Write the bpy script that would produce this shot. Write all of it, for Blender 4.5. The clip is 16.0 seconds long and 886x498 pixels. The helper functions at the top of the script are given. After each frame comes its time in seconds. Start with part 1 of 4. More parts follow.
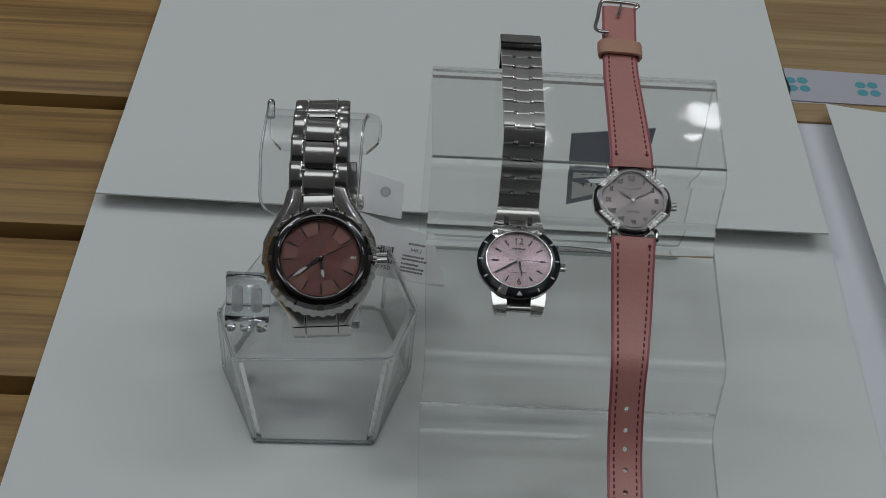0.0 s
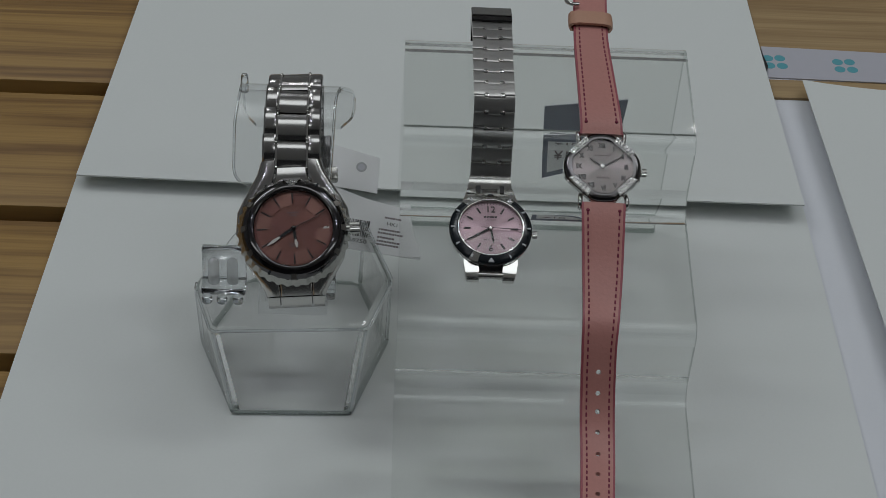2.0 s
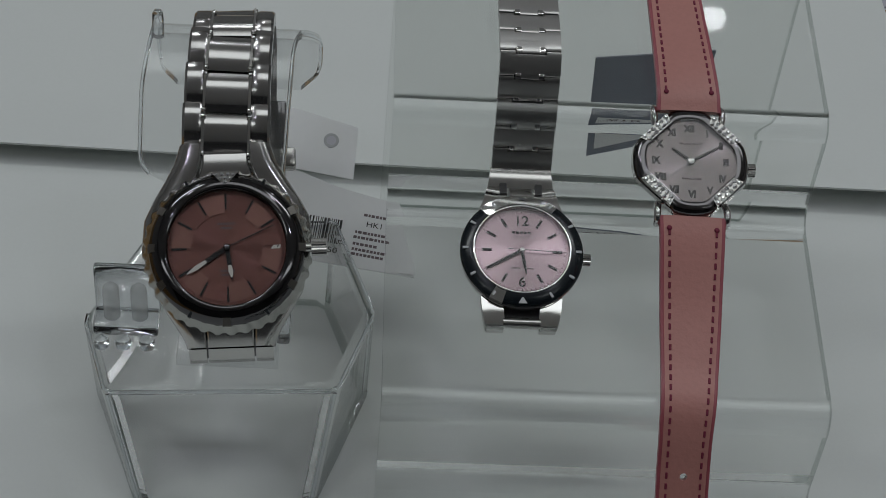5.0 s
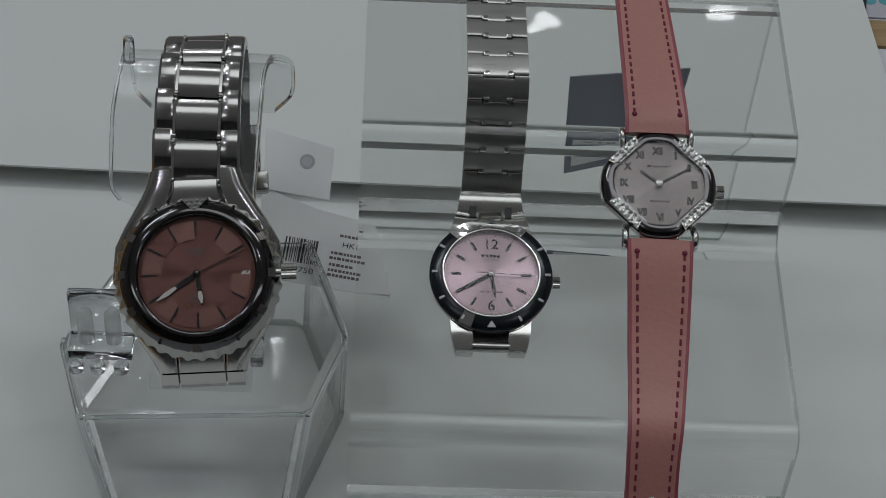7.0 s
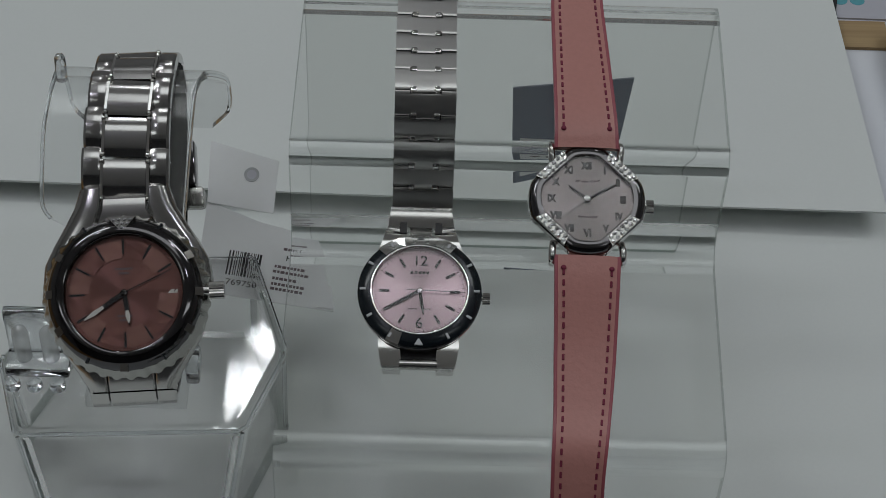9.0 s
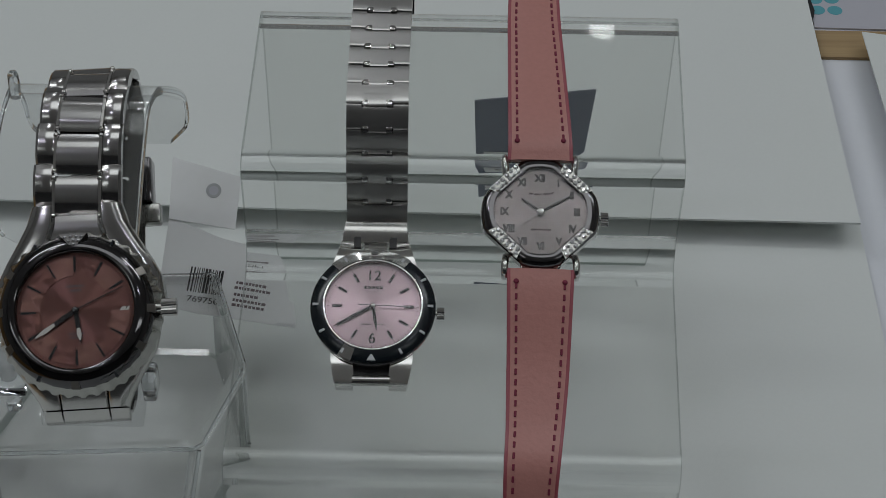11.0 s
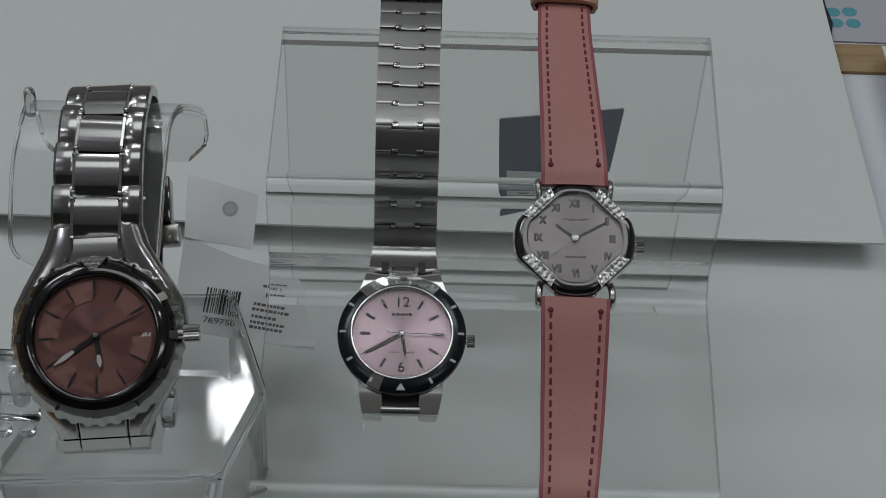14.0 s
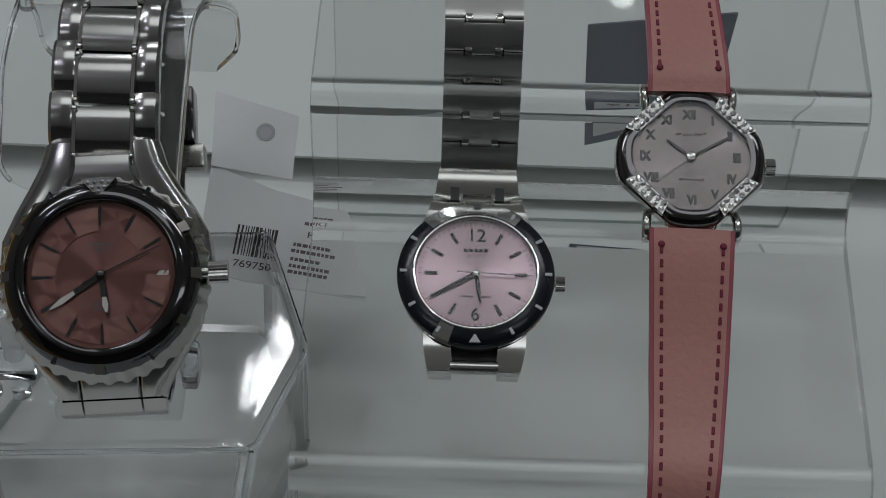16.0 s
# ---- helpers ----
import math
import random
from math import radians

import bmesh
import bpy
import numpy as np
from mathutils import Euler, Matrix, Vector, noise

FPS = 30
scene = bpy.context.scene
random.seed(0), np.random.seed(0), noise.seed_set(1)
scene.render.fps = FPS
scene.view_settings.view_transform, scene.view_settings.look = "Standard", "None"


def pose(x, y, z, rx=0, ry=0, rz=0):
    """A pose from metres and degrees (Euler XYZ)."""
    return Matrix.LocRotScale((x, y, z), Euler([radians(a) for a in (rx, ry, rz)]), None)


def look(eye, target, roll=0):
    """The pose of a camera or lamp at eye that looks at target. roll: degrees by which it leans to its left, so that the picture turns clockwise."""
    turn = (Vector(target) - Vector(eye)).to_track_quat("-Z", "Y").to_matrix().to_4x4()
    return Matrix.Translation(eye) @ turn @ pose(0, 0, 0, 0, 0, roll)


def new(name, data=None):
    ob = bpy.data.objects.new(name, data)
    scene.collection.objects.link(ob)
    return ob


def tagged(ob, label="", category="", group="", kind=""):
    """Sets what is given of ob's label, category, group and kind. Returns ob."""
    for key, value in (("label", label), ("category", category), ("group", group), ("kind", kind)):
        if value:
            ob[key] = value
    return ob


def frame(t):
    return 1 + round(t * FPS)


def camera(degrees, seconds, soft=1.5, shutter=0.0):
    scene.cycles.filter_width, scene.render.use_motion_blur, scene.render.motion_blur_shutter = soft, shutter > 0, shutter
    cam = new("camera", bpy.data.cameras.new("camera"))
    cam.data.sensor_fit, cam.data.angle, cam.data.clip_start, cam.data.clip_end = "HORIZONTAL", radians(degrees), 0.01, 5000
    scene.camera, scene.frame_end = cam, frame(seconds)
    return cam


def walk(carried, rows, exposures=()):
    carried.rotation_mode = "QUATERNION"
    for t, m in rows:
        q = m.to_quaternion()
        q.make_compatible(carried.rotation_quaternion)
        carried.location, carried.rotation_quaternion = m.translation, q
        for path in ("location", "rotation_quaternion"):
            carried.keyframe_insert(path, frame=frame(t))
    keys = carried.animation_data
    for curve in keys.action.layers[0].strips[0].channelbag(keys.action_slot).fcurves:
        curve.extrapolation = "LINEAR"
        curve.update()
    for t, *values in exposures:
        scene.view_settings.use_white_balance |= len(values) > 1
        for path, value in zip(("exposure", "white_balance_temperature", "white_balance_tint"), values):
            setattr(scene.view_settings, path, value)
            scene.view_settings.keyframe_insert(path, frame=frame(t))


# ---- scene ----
cam = camera(26.68, 16.0, soft=0.8)
PATH = [
    (0.0, (-0.06025, -0.45996, 0.49527), (-0.03294, -0.09345, 0.15627), 5.52),
    (0.5, (-0.05014, -0.44956, 0.46358), (-0.02381, -0.09392, 0.11312), 4.70),
    (1.0, (-0.05885, -0.48675, 0.50454), (-0.02983, -0.11577, 0.17058), 5.84),
    (1.5, (-0.03966, -0.50401, 0.51428), (-0.01693, -0.13162, 0.18140), 4.27),
    (2.0, (-0.04591, -0.47688, 0.48608), (-0.02249, -0.10602, 0.15155), 4.25),
    (2.5, (-0.03374, -0.38743, 0.41061), (-0.01195, -0.01820, 0.07417), 3.81),
    (3.0, (-0.03578, -0.34390, 0.37240), (-0.00624, 0.02671, 0.03807), 4.33),
    (3.5, (-0.02867, -0.34426, 0.37612), (-0.00100, 0.02606, 0.04131), 4.03),
    (4.0, (-0.03278, -0.32401, 0.37378), (-0.00616, 0.03672, 0.02858), 4.79),
    (6.5, (-0.05359, -0.28921, 0.37084), (-0.01756, 0.05419, 0.00920), 7.08),
    (7.0, (-0.03250, -0.29219, 0.37853), (-0.00776, 0.05328, 0.01791), 4.92),
    (7.5, (-0.01133, -0.28733, 0.38318), (0.00247, 0.05493, 0.01895), 2.85),
    (8.0, (-0.01131, -0.28622, 0.38287), (0.00294, 0.05569, 0.01832), 3.02),
    (8.5, (-0.01048, -0.28771, 0.38229), (0.00479, 0.05456, 0.01811), 3.33),
    (9.0, (-0.00292, -0.28489, 0.38384), (0.00621, 0.05699, 0.01909), 2.62),
    (9.5, (-0.00793, -0.28441, 0.38265), (0.00427, 0.05756, 0.01808), 3.21),
    (10.0, (-0.00347, -0.28312, 0.38409), (0.00706, 0.05770, 0.01839), 2.83),
    (12.5, (0.03524, -0.28213, 0.37489), (0.02571, 0.07062, 0.02066), -0.61),
    (13.0, (0.03590, -0.28159, 0.37468), (0.02750, 0.06930, 0.01858), -0.48),
    (13.5, (0.02446, -0.28472, 0.37469), (0.01590, 0.06572, 0.01815), 0.22),
    (14.0, (-0.00015, -0.26881, 0.37860), (0.01023, 0.07389, 0.01466), 2.64),
    (14.5, (-0.02851, -0.29100, 0.37647), (-0.00924, 0.05698, 0.01795), 3.92),
    (15.0, (-0.00894, -0.30558, 0.37938), (-0.00021, 0.05092, 0.02891), 1.80),
    (15.5, (-0.01142, -0.29127, 0.36892), (0.00024, 0.06284, 0.01613), 1.99),
    (16.0, (-0.00748, -0.22592, 0.31471), (-0.00559, 0.11472, -0.05129), 1.94),
]
EXPO = [(0.0, 0.03), (2.0, 0.02), (3.5, -0.02), (15.5, -0.02), (16.0, -0.08)]
walk(cam, [(t, look(e, g, r)) for t, e, g, r in PATH], exposures=EXPO)

# ---------------------------------------------------------------- light
world = bpy.data.worlds.new("shop_air")
scene.world = world
world.use_nodes = True
world.node_tree.nodes["Background"].inputs[0].default_value = (0.95, 1.0, 1.0, 1)
world.node_tree.nodes["Background"].inputs[1].default_value = 0.02
MM = 0.001


def ceiling_lamp(x, y, w, d, power, color=(0.925, 0.98, 0.985), z=2.08):
    data = bpy.data.lights.new("ceiling_lamp", "AREA")
    data.shape, data.size, data.size_y, data.energy, data.color = "RECTANGLE", w, d, power, color
    ob = new("ceiling_lamp", data)
    ob.matrix_world = pose(x, y, z, 0, 0, 0)
    return ob


# rows of tubes, one overhead, and small round bright lamps farther back
for lx, ly, p in ((0.1, 0.2, 3.6), (-1.4, 0.9, 8.0), (1.4, 0.9, 8.0), (-1.4, -1.3, 2.6), (1.4, -1.3, 2.6)):
    ceiling_lamp(lx, ly, 1.2, 0.7 if ly == 0.2 else 0.3, p)
for lx, ly, r, p in ((-0.40, 1.77, 0.11, 1.0), (-0.45, 1.65, 0.11, 1.0), (-0.45, 2.53, 0.11, 0.4), (0.32, 2.5, 0.05, 0.1), (0.68, 2.57, 0.07, 0.2)):
    spot = ceiling_lamp(lx, ly, r, r, p, (0.93, 0.97, 1.0))
    spot.data.shape = "DISK"
# small downlights over the shop
for lx, ly in ((-0.9, 0.35), (0.75, 0.5), (-0.75, -0.45), (0.9, -0.4), (-1.2, 1.6), (1.3, 1.7)):
    spot = ceiling_lamp(lx, ly, 0.09, 0.09, 1.0, (0.84, 0.84, 1.0))
    spot.data.shape = "DISK"

# ---------------------------------------------------------------- materials


def material(name, color, rough=0.5, metal=0.0, transmission=0.0, ior=1.49, vary=0.0, scale=(300, 300, 300), bump=0.0, rough_vary=0.0):
    """A surface with grain (fine noise, scaled per metre) and slow stains."""
    m = bpy.data.materials.new(name)
    m.use_nodes = True
    nt = m.node_tree
    b = nt.nodes["Principled BSDF"]
    b.inputs["Base Color"].default_value = (*color, 1)
    b.inputs["Roughness"].default_value = rough
    b.inputs["Metallic"].default_value = metal
    b.inputs["Transmission Weight"].default_value = transmission
    b.inputs["IOR"].default_value = ior
    if vary or bump or rough_vary:
        co = nt.nodes.new("ShaderNodeTexCoord")
        mp = nt.nodes.new("ShaderNodeMapping")
        mp.inputs["Scale"].default_value = scale
        nt.links.new(co.outputs["Object"], mp.inputs["Vector"])
        n1 = nt.nodes.new("ShaderNodeTexNoise")
        n1.inputs["Scale"].default_value = 1.0
        n1.inputs["Detail"].default_value = 6
        nt.links.new(mp.outputs["Vector"], n1.inputs["Vector"])
        n2 = nt.nodes.new("ShaderNodeTexNoise")
        n2.inputs["Scale"].default_value = 22.0
        n2.inputs["Detail"].default_value = 3
        nt.links.new(co.outputs["Object"], n2.inputs["Vector"])
        if vary:
            mix = nt.nodes.new("ShaderNodeMix")
            mix.data_type = "RGBA"
            mix.inputs["A"].default_value = (*[c * (1 - vary) for c in color], 1)
            mix.inputs["B"].default_value = (*[min(1, c * (1 + vary)) for c in color], 1)
            mid = nt.nodes.new("ShaderNodeMath")
            mid.operation = "MULTIPLY_ADD"
            mid.inputs[1].default_value = 0.6
            half = nt.nodes.new("ShaderNodeMath")
            half.operation = "MULTIPLY"
            half.inputs[1].default_value = 0.4
            nt.links.new(n2.outputs["Fac"], half.inputs[0])
            nt.links.new(n1.outputs["Fac"], mid.inputs[0])
            nt.links.new(half.outputs[0], mid.inputs[2])
            nt.links.new(mid.outputs[0], mix.inputs["Factor"])
            nt.links.new(mix.outputs["Result"], b.inputs["Base Color"])
        if rough_vary:
            r = nt.nodes.new("ShaderNodeMapRange")
            r.inputs["To Min"].default_value = max(0.01, rough - rough_vary)
            r.inputs["To Max"].default_value = rough + rough_vary
            nt.links.new(n1.outputs["Fac"], r.inputs["Value"])
            nt.links.new(r.outputs["Result"], b.inputs["Roughness"])
        if bump:
            bp = nt.nodes.new("ShaderNodeBump")
            bp.inputs["Strength"].default_value = bump
            bp.inputs["Distance"].default_value = 0.0002
            nt.links.new(n1.outputs["Fac"], bp.inputs["Height"])
            nt.links.new(bp.outputs["Normal"], b.inputs["Normal"])
    return m


def sunburst(name, color, rough=0.38, aniso=0.85, metal=0.85):
    """A dial brushed in rays from its middle."""
    m = material(name, color, rough, metal)
    nt = m.node_tree
    b = nt.nodes["Principled BSDF"]
    b.inputs["Anisotropic"].default_value = aniso
    b.inputs["Anisotropic Rotation"].default_value = 0.25
    t = nt.nodes.new("ShaderNodeTangent")
    t.direction_type, t.axis = "RADIAL", "Z"
    nt.links.new(t.outputs["Tangent"], b.inputs["Tangent"])
    return m


def clear(name, tint, ior=1.49, rough=0.0, haze=0.0, wave=0.0, size=100.0):
    """Clear thin glass: what passes goes straight, gloss by Fresnel."""
    m = bpy.data.materials.new(name)
    m.use_nodes = True
    nt = m.node_tree
    nt.nodes.remove(nt.nodes["Principled BSDF"])
    tr = nt.nodes.new("ShaderNodeBsdfTransparent")
    tr.inputs[0].default_value = (*tint, 1)
    gl = nt.nodes.new("ShaderNodeBsdfGlossy")
    gl.inputs["Roughness"].default_value = rough
    if wave:
        # a slightly wavy moulded or bent face
        co = nt.nodes.new("ShaderNodeTexCoord")
        nz = nt.nodes.new("ShaderNodeTexNoise")
        nz.inputs["Scale"].default_value, nz.inputs["Detail"].default_value = size, 1.5
        nt.links.new(co.outputs["Object"], nz.inputs["Vector"])
        bp = nt.nodes.new("ShaderNodeBump")
        bp.inputs["Strength"].default_value, bp.inputs["Distance"].default_value = wave, 0.0005
        nt.links.new(nz.outputs["Fac"], bp.inputs["Height"])
        nt.links.new(bp.outputs["Normal"], gl.inputs["Normal"])
    lw = nt.nodes.new("ShaderNodeLayerWeight")
    lw.inputs["Blend"].default_value = 0.5
    pw = nt.nodes.new("ShaderNodeMath")
    pw.operation = "POWER"
    pw.inputs[1].default_value = 5.0
    nt.links.new(lw.outputs["Facing"], pw.inputs[0])
    f0 = ((ior - 1) / (ior + 1)) ** 2
    fr = nt.nodes.new("ShaderNodeMath")
    fr.operation = "MULTIPLY_ADD"
    fr.inputs[1].default_value, fr.inputs[2].default_value = 1 - f0, f0
    nt.links.new(pw.outputs[0], fr.inputs[0])
    mx = nt.nodes.new("ShaderNodeMixShader")
    nt.links.new(fr.outputs[0], mx.inputs[0])
    nt.links.new(tr.outputs[0], mx.inputs[1])
    nt.links.new(gl.outputs[0], mx.inputs[2])
    end = mx
    # pale diffuse share that brightens the plastic in place of veiling and refracted light
    if haze:
        df = nt.nodes.new("ShaderNodeBsdfDiffuse")
        df.inputs[0].default_value = (0.9, 0.92, 0.92, 1)
        tl = nt.nodes.new("ShaderNodeBsdfTranslucent")
        tl.inputs[0].default_value = (0.9, 0.92, 0.92, 1)
        dm = nt.nodes.new("ShaderNodeMixShader")
        nt.links.new(df.outputs[0], dm.inputs[1])
        nt.links.new(tl.outputs[0], dm.inputs[2])
        hz = nt.nodes.new("ShaderNodeMixShader")
        hz.inputs[0].default_value = haze
        nt.links.new(mx.outputs[0], hz.inputs[1])
        nt.links.new(dm.outputs[0], hz.inputs[2])
        end = hz
    nt.links.new(end.outputs[0], nt.nodes["Material Output"].inputs["Surface"])
    return m


def pine(name, light, dark):
    """Planed pine: long streaks of grain along x and slow bands, shifted from board to board."""
    m = material(name, light, 0.5)
    nt = m.node_tree
    b = nt.nodes["Principled BSDF"]
    co = nt.nodes.new("ShaderNodeTexCoord")
    oi = nt.nodes.new("ShaderNodeObjectInfo")
    add = nt.nodes.new("ShaderNodeVectorMath")
    add.operation = "ADD"
    sc = nt.nodes.new("ShaderNodeVectorMath")
    sc.operation = "SCALE"
    sc.inputs["Scale"].default_value = 3.0
    nt.links.new(oi.outputs["Random"], sc.inputs[0])
    nt.links.new(co.outputs["Object"], add.inputs[0])
    nt.links.new(sc.outputs[0], add.inputs[1])
    mp = nt.nodes.new("ShaderNodeMapping")
    mp.inputs["Scale"].default_value = (5, 130, 60)
    nt.links.new(add.outputs[0], mp.inputs["Vector"])
    n1 = nt.nodes.new("ShaderNodeTexNoise")
    n1.inputs["Scale"].default_value, n1.inputs["Detail"].default_value, n1.inputs["Distortion"].default_value = 1.0, 5, 0.6
    nt.links.new(mp.outputs[0], n1.inputs["Vector"])
    mp2 = nt.nodes.new("ShaderNodeMapping")
    mp2.inputs["Scale"].default_value = (14, 900, 300)
    nt.links.new(add.outputs[0], mp2.inputs["Vector"])
    n2 = nt.nodes.new("ShaderNodeTexNoise")
    n2.inputs["Scale"].default_value, n2.inputs["Detail"].default_value = 1.0, 3
    nt.links.new(mp2.outputs[0], n2.inputs["Vector"])
    ramp = nt.nodes.new("ShaderNodeValToRGB")
    ramp.color_ramp.elements[0].position, ramp.color_ramp.elements[0].color = 0.34, (*dark, 1)
    ramp.color_ramp.elements[1].position, ramp.color_ramp.elements[1].color = 0.56, (*light, 1)
    nt.links.new(n1.outputs["Fac"], ramp.inputs["Fac"])
    mx = nt.nodes.new("ShaderNodeMix")
    mx.data_type, mx.blend_type = "RGBA", "MULTIPLY"
    mx.inputs["Factor"].default_value = 0.32
    r2 = nt.nodes.new("ShaderNodeValToRGB")
    r2.color_ramp.elements[0].position, r2.color_ramp.elements[1].position = 0.35, 0.6
    r2.color_ramp.elements[0].color = (0.55, 0.5, 0.42, 1)
    nt.links.new(n2.outputs["Fac"], r2.inputs["Fac"])
    nt.links.new(ramp.outputs["Color"], mx.inputs["A"])
    nt.links.new(r2.outputs["Color"], mx.inputs["B"])
    nt.links.new(mx.outputs["Result"], b.inputs["Base Color"])
    bp = nt.nodes.new("ShaderNodeBump")
    bp.inputs["Strength"].default_value, bp.inputs["Distance"].default_value = 0.35, 0.0004
    nt.links.new(n2.outputs["Fac"], bp.inputs["Height"])
    nt.links.new(bp.outputs["Normal"], b.inputs["Normal"])
    return m


M_card = material("white_card", (0.74, 0.77, 0.75), 0.55, vary=0.03, scale=(900, 900, 900), bump=0.05)
M_paper = material("white_paper", (0.74, 0.76, 0.80), 0.6, vary=0.03, scale=(700, 700, 700), bump=0.05)
M_wood = pine("pine_board", (0.39, 0.235, 0.075), (0.21, 0.112, 0.036))
M_wood_pale = pine("pale_pine", (0.42, 0.29, 0.14), (0.30, 0.19, 0.085))
M_room = material("shop_wall", (0.45, 0.45, 0.44), 0.8, vary=0.1, scale=(3, 3, 3))
M_floor = material("shop_floor", (0.62, 0.62, 0.61), 0.5, vary=0.06, scale=(4, 4, 4))
M_dark = material("dark_shop_wall", (0.10, 0.10, 0.105), 0.8, vary=0.1, scale=(3, 3, 3))
M_ceil = material("shop_ceiling", (0.88, 0.88, 0.87), 0.8, vary=0.03, scale=(3, 3, 3))
M_acryl = clear("clear_acrylic", (0.985, 0.99, 0.985), 1.49, 0.03, 0.012, 0.2, 55.0)
M_moulded = clear("moulded_clear_plastic", (0.995, 1.0, 1.0), 1.55, 0.04, 0.06)
M_base = clear("thick_clear_plastic", (1.0, 1.0, 1.0), 1.5, 0.04, 0.01, 0.28, 42.0)
M_rim = material("moulded_rim", (0.95, 0.97, 0.99), 0.02, 0, 1.0)
M_frost = clear("pale_moulded_plastic", (1.0, 1.0, 1.0), 1.6, 0.05, 0.3)
M_bend = material("acrylic_bend", (0.97, 0.985, 0.98), 0.0, 0, 1.0)
M_cut = clear("acrylic_cut_edge", (0.66, 0.70, 0.68), 1.7, 0.12)
M_steel = material("brushed_steel", (0.57, 0.56, 0.545), 0.2, 1, vary=0.03, scale=(9000, 500, 500), rough_vary=0.03)
M_satin = material("satin_steel", (0.55, 0.54, 0.53), 0.3, 1, vary=0.04, scale=(9000, 500, 500), rough_vary=0.04)
M_link = material("bracelet_steel", (0.45, 0.44, 0.435), 0.17, 1, vary=0.03, scale=(9000, 500, 500), rough_vary=0.03)
M_worn = material("worn_steel", (0.42, 0.416, 0.395), 0.24, 1, vary=0.05, scale=(900, 900, 900), rough_vary=0.05)
M_chrome = material("polished_steel", (0.70, 0.69, 0.68), 0.08, 1, vary=0.04, scale=(300, 300, 300), rough_vary=0.03)
M_grey_metal = material("grey_metal", (0.40, 0.41, 0.42), 0.5, 0.4, vary=0.05, scale=(900, 900, 900))
M_gun = material("dark_polished_steel", (0.13, 0.125, 0.13), 0.1, 1, vary=0.1, scale=(200, 200, 200), rough_vary=0.04)
M_bezel = material("black_polished_steel", (0.10, 0.096, 0.10), 0.08, 1, vary=0.1, scale=(200, 200, 200), rough_vary=0.03)
M_tab = material("dull_dark_steel", (0.22, 0.205, 0.19), 0.38, 1, vary=0.1, scale=(900, 900, 900))
M_black = material("black_lacquer", (0.008, 0.012, 0.016), 0.22, vary=0.2, scale=(200, 200, 200))
# for print and hands, and for shade painted into recesses and link gaps
M_ink_shade = material("dark_ink_and_shade", (0.012, 0.011, 0.012), 0.4)
M_grey_ink = material("grey_ink", (0.16, 0.12, 0.13), 0.5)
M_lume = material("pale_lume", (0.75, 0.73, 0.68), 0.5)
M_dial_red = sunburst("salmon_dial", (0.26, 0.122, 0.105), 0.34, 0.88, 0.8)
M_dial_red2 = sunburst("copper_dial_field", (0.34, 0.178, 0.148), 0.36, 0.8, 0.8)
M_dial_pink = sunburst("pink_dial", (0.46, 0.335, 0.372), 0.33, 0.88, 0.76)
M_dial_silver = sunburst("rosy_silver_dial", (0.145, 0.124, 0.126), 0.2, 0.95, 1.0)
M_crystal = clear("watch_glass", (0.98, 0.98, 0.98), 1.35)
M_pink = material("pink_leather", (0.52, 0.235, 0.205), 0.42, vary=0.12, scale=(900, 900, 900), bump=0.5, rough_vary=0.08)
M_edge = material("magenta_edge", (0.35, 0.085, 0.105), 0.36, vary=0.12, scale=(900, 900, 900), bump=0.3)
M_tan = material("tan_leather", (0.52, 0.29, 0.20), 0.45, vary=0.12, scale=(900, 900, 900), bump=0.4)
M_thread = material("dark_red_thread", (0.20, 0.02, 0.05), 0.7)
M_stone = material("clear_stone", (0.86, 0.88, 0.9), 0.16, 0.8, vary=0.25, scale=(900, 900, 900))
M_tag = material("tag_paper", (0.88, 0.89, 0.89), 0.5, vary=0.03, scale=(500, 500, 500))
M_grey_card = material("slate_blue_card", (0.21, 0.235, 0.29), 0.5, vary=0.08, scale=(300, 300, 300))
M_tape = material("grey_tape", (0.50, 0.50, 0.55), 0.35, vary=0.05, scale=(200, 200, 200))
M_teal = material("teal_print", (0.10, 0.36, 0.42), 0.5, vary=0.1, scale=(300, 300, 300))
M_gap = material("dark_rubber", (0.012, 0.012, 0.014), 0.5)

# ---------------------------------------------------------------- mesh helpers (millimetres)


def link(name, bm, mat, parent=None, label="", smooth=False):
    bmesh.ops.recalc_face_normals(bm, faces=bm.faces)
    me = bpy.data.meshes.new(name)
    for v in bm.verts:
        v.co *= MM
    for f in bm.faces:
        f.smooth = True
    bm.to_mesh(me)
    bm.free()
    me.set_sharp_from_angle(angle=radians(60 if smooth else 32))
    me.materials.append(mat)
    ob = new(name, me)
    if parent is not None:
        ob.parent = parent
    if label:
        ob["label"] = label
    return ob


part = link


def box(bm, x0, x1, y0, y1, z0, z1):
    r = bmesh.ops.create_cube(bm, size=1)
    for v in r["verts"]:
        v.co = Vector(((x0 + x1) / 2 + v.co.x * (x1 - x0), (y0 + y1) / 2 + v.co.y * (y1 - y0), (z0 + z1) / 2 + v.co.z * (z1 - z0)))
    return r["verts"]


def prism(bm, poly, lo, hi, axis="z"):
    """A closed outline carried along an axis from lo to hi."""
    def at(p, h):
        return (p[0], p[1], h) if axis == "z" else (h, p[0], p[1]) if axis == "x" else (p[0], h, p[1])
    a = [bm.verts.new(at(p, lo)) for p in poly]
    b = [bm.verts.new(at(p, hi)) for p in poly]
    n = len(poly)
    bm.faces.new(a[::-1]), bm.faces.new(b)
    for i in range(n):
        bm.faces.new((a[i], a[(i + 1) % n], b[(i + 1) % n], b[i]))
    return a + b


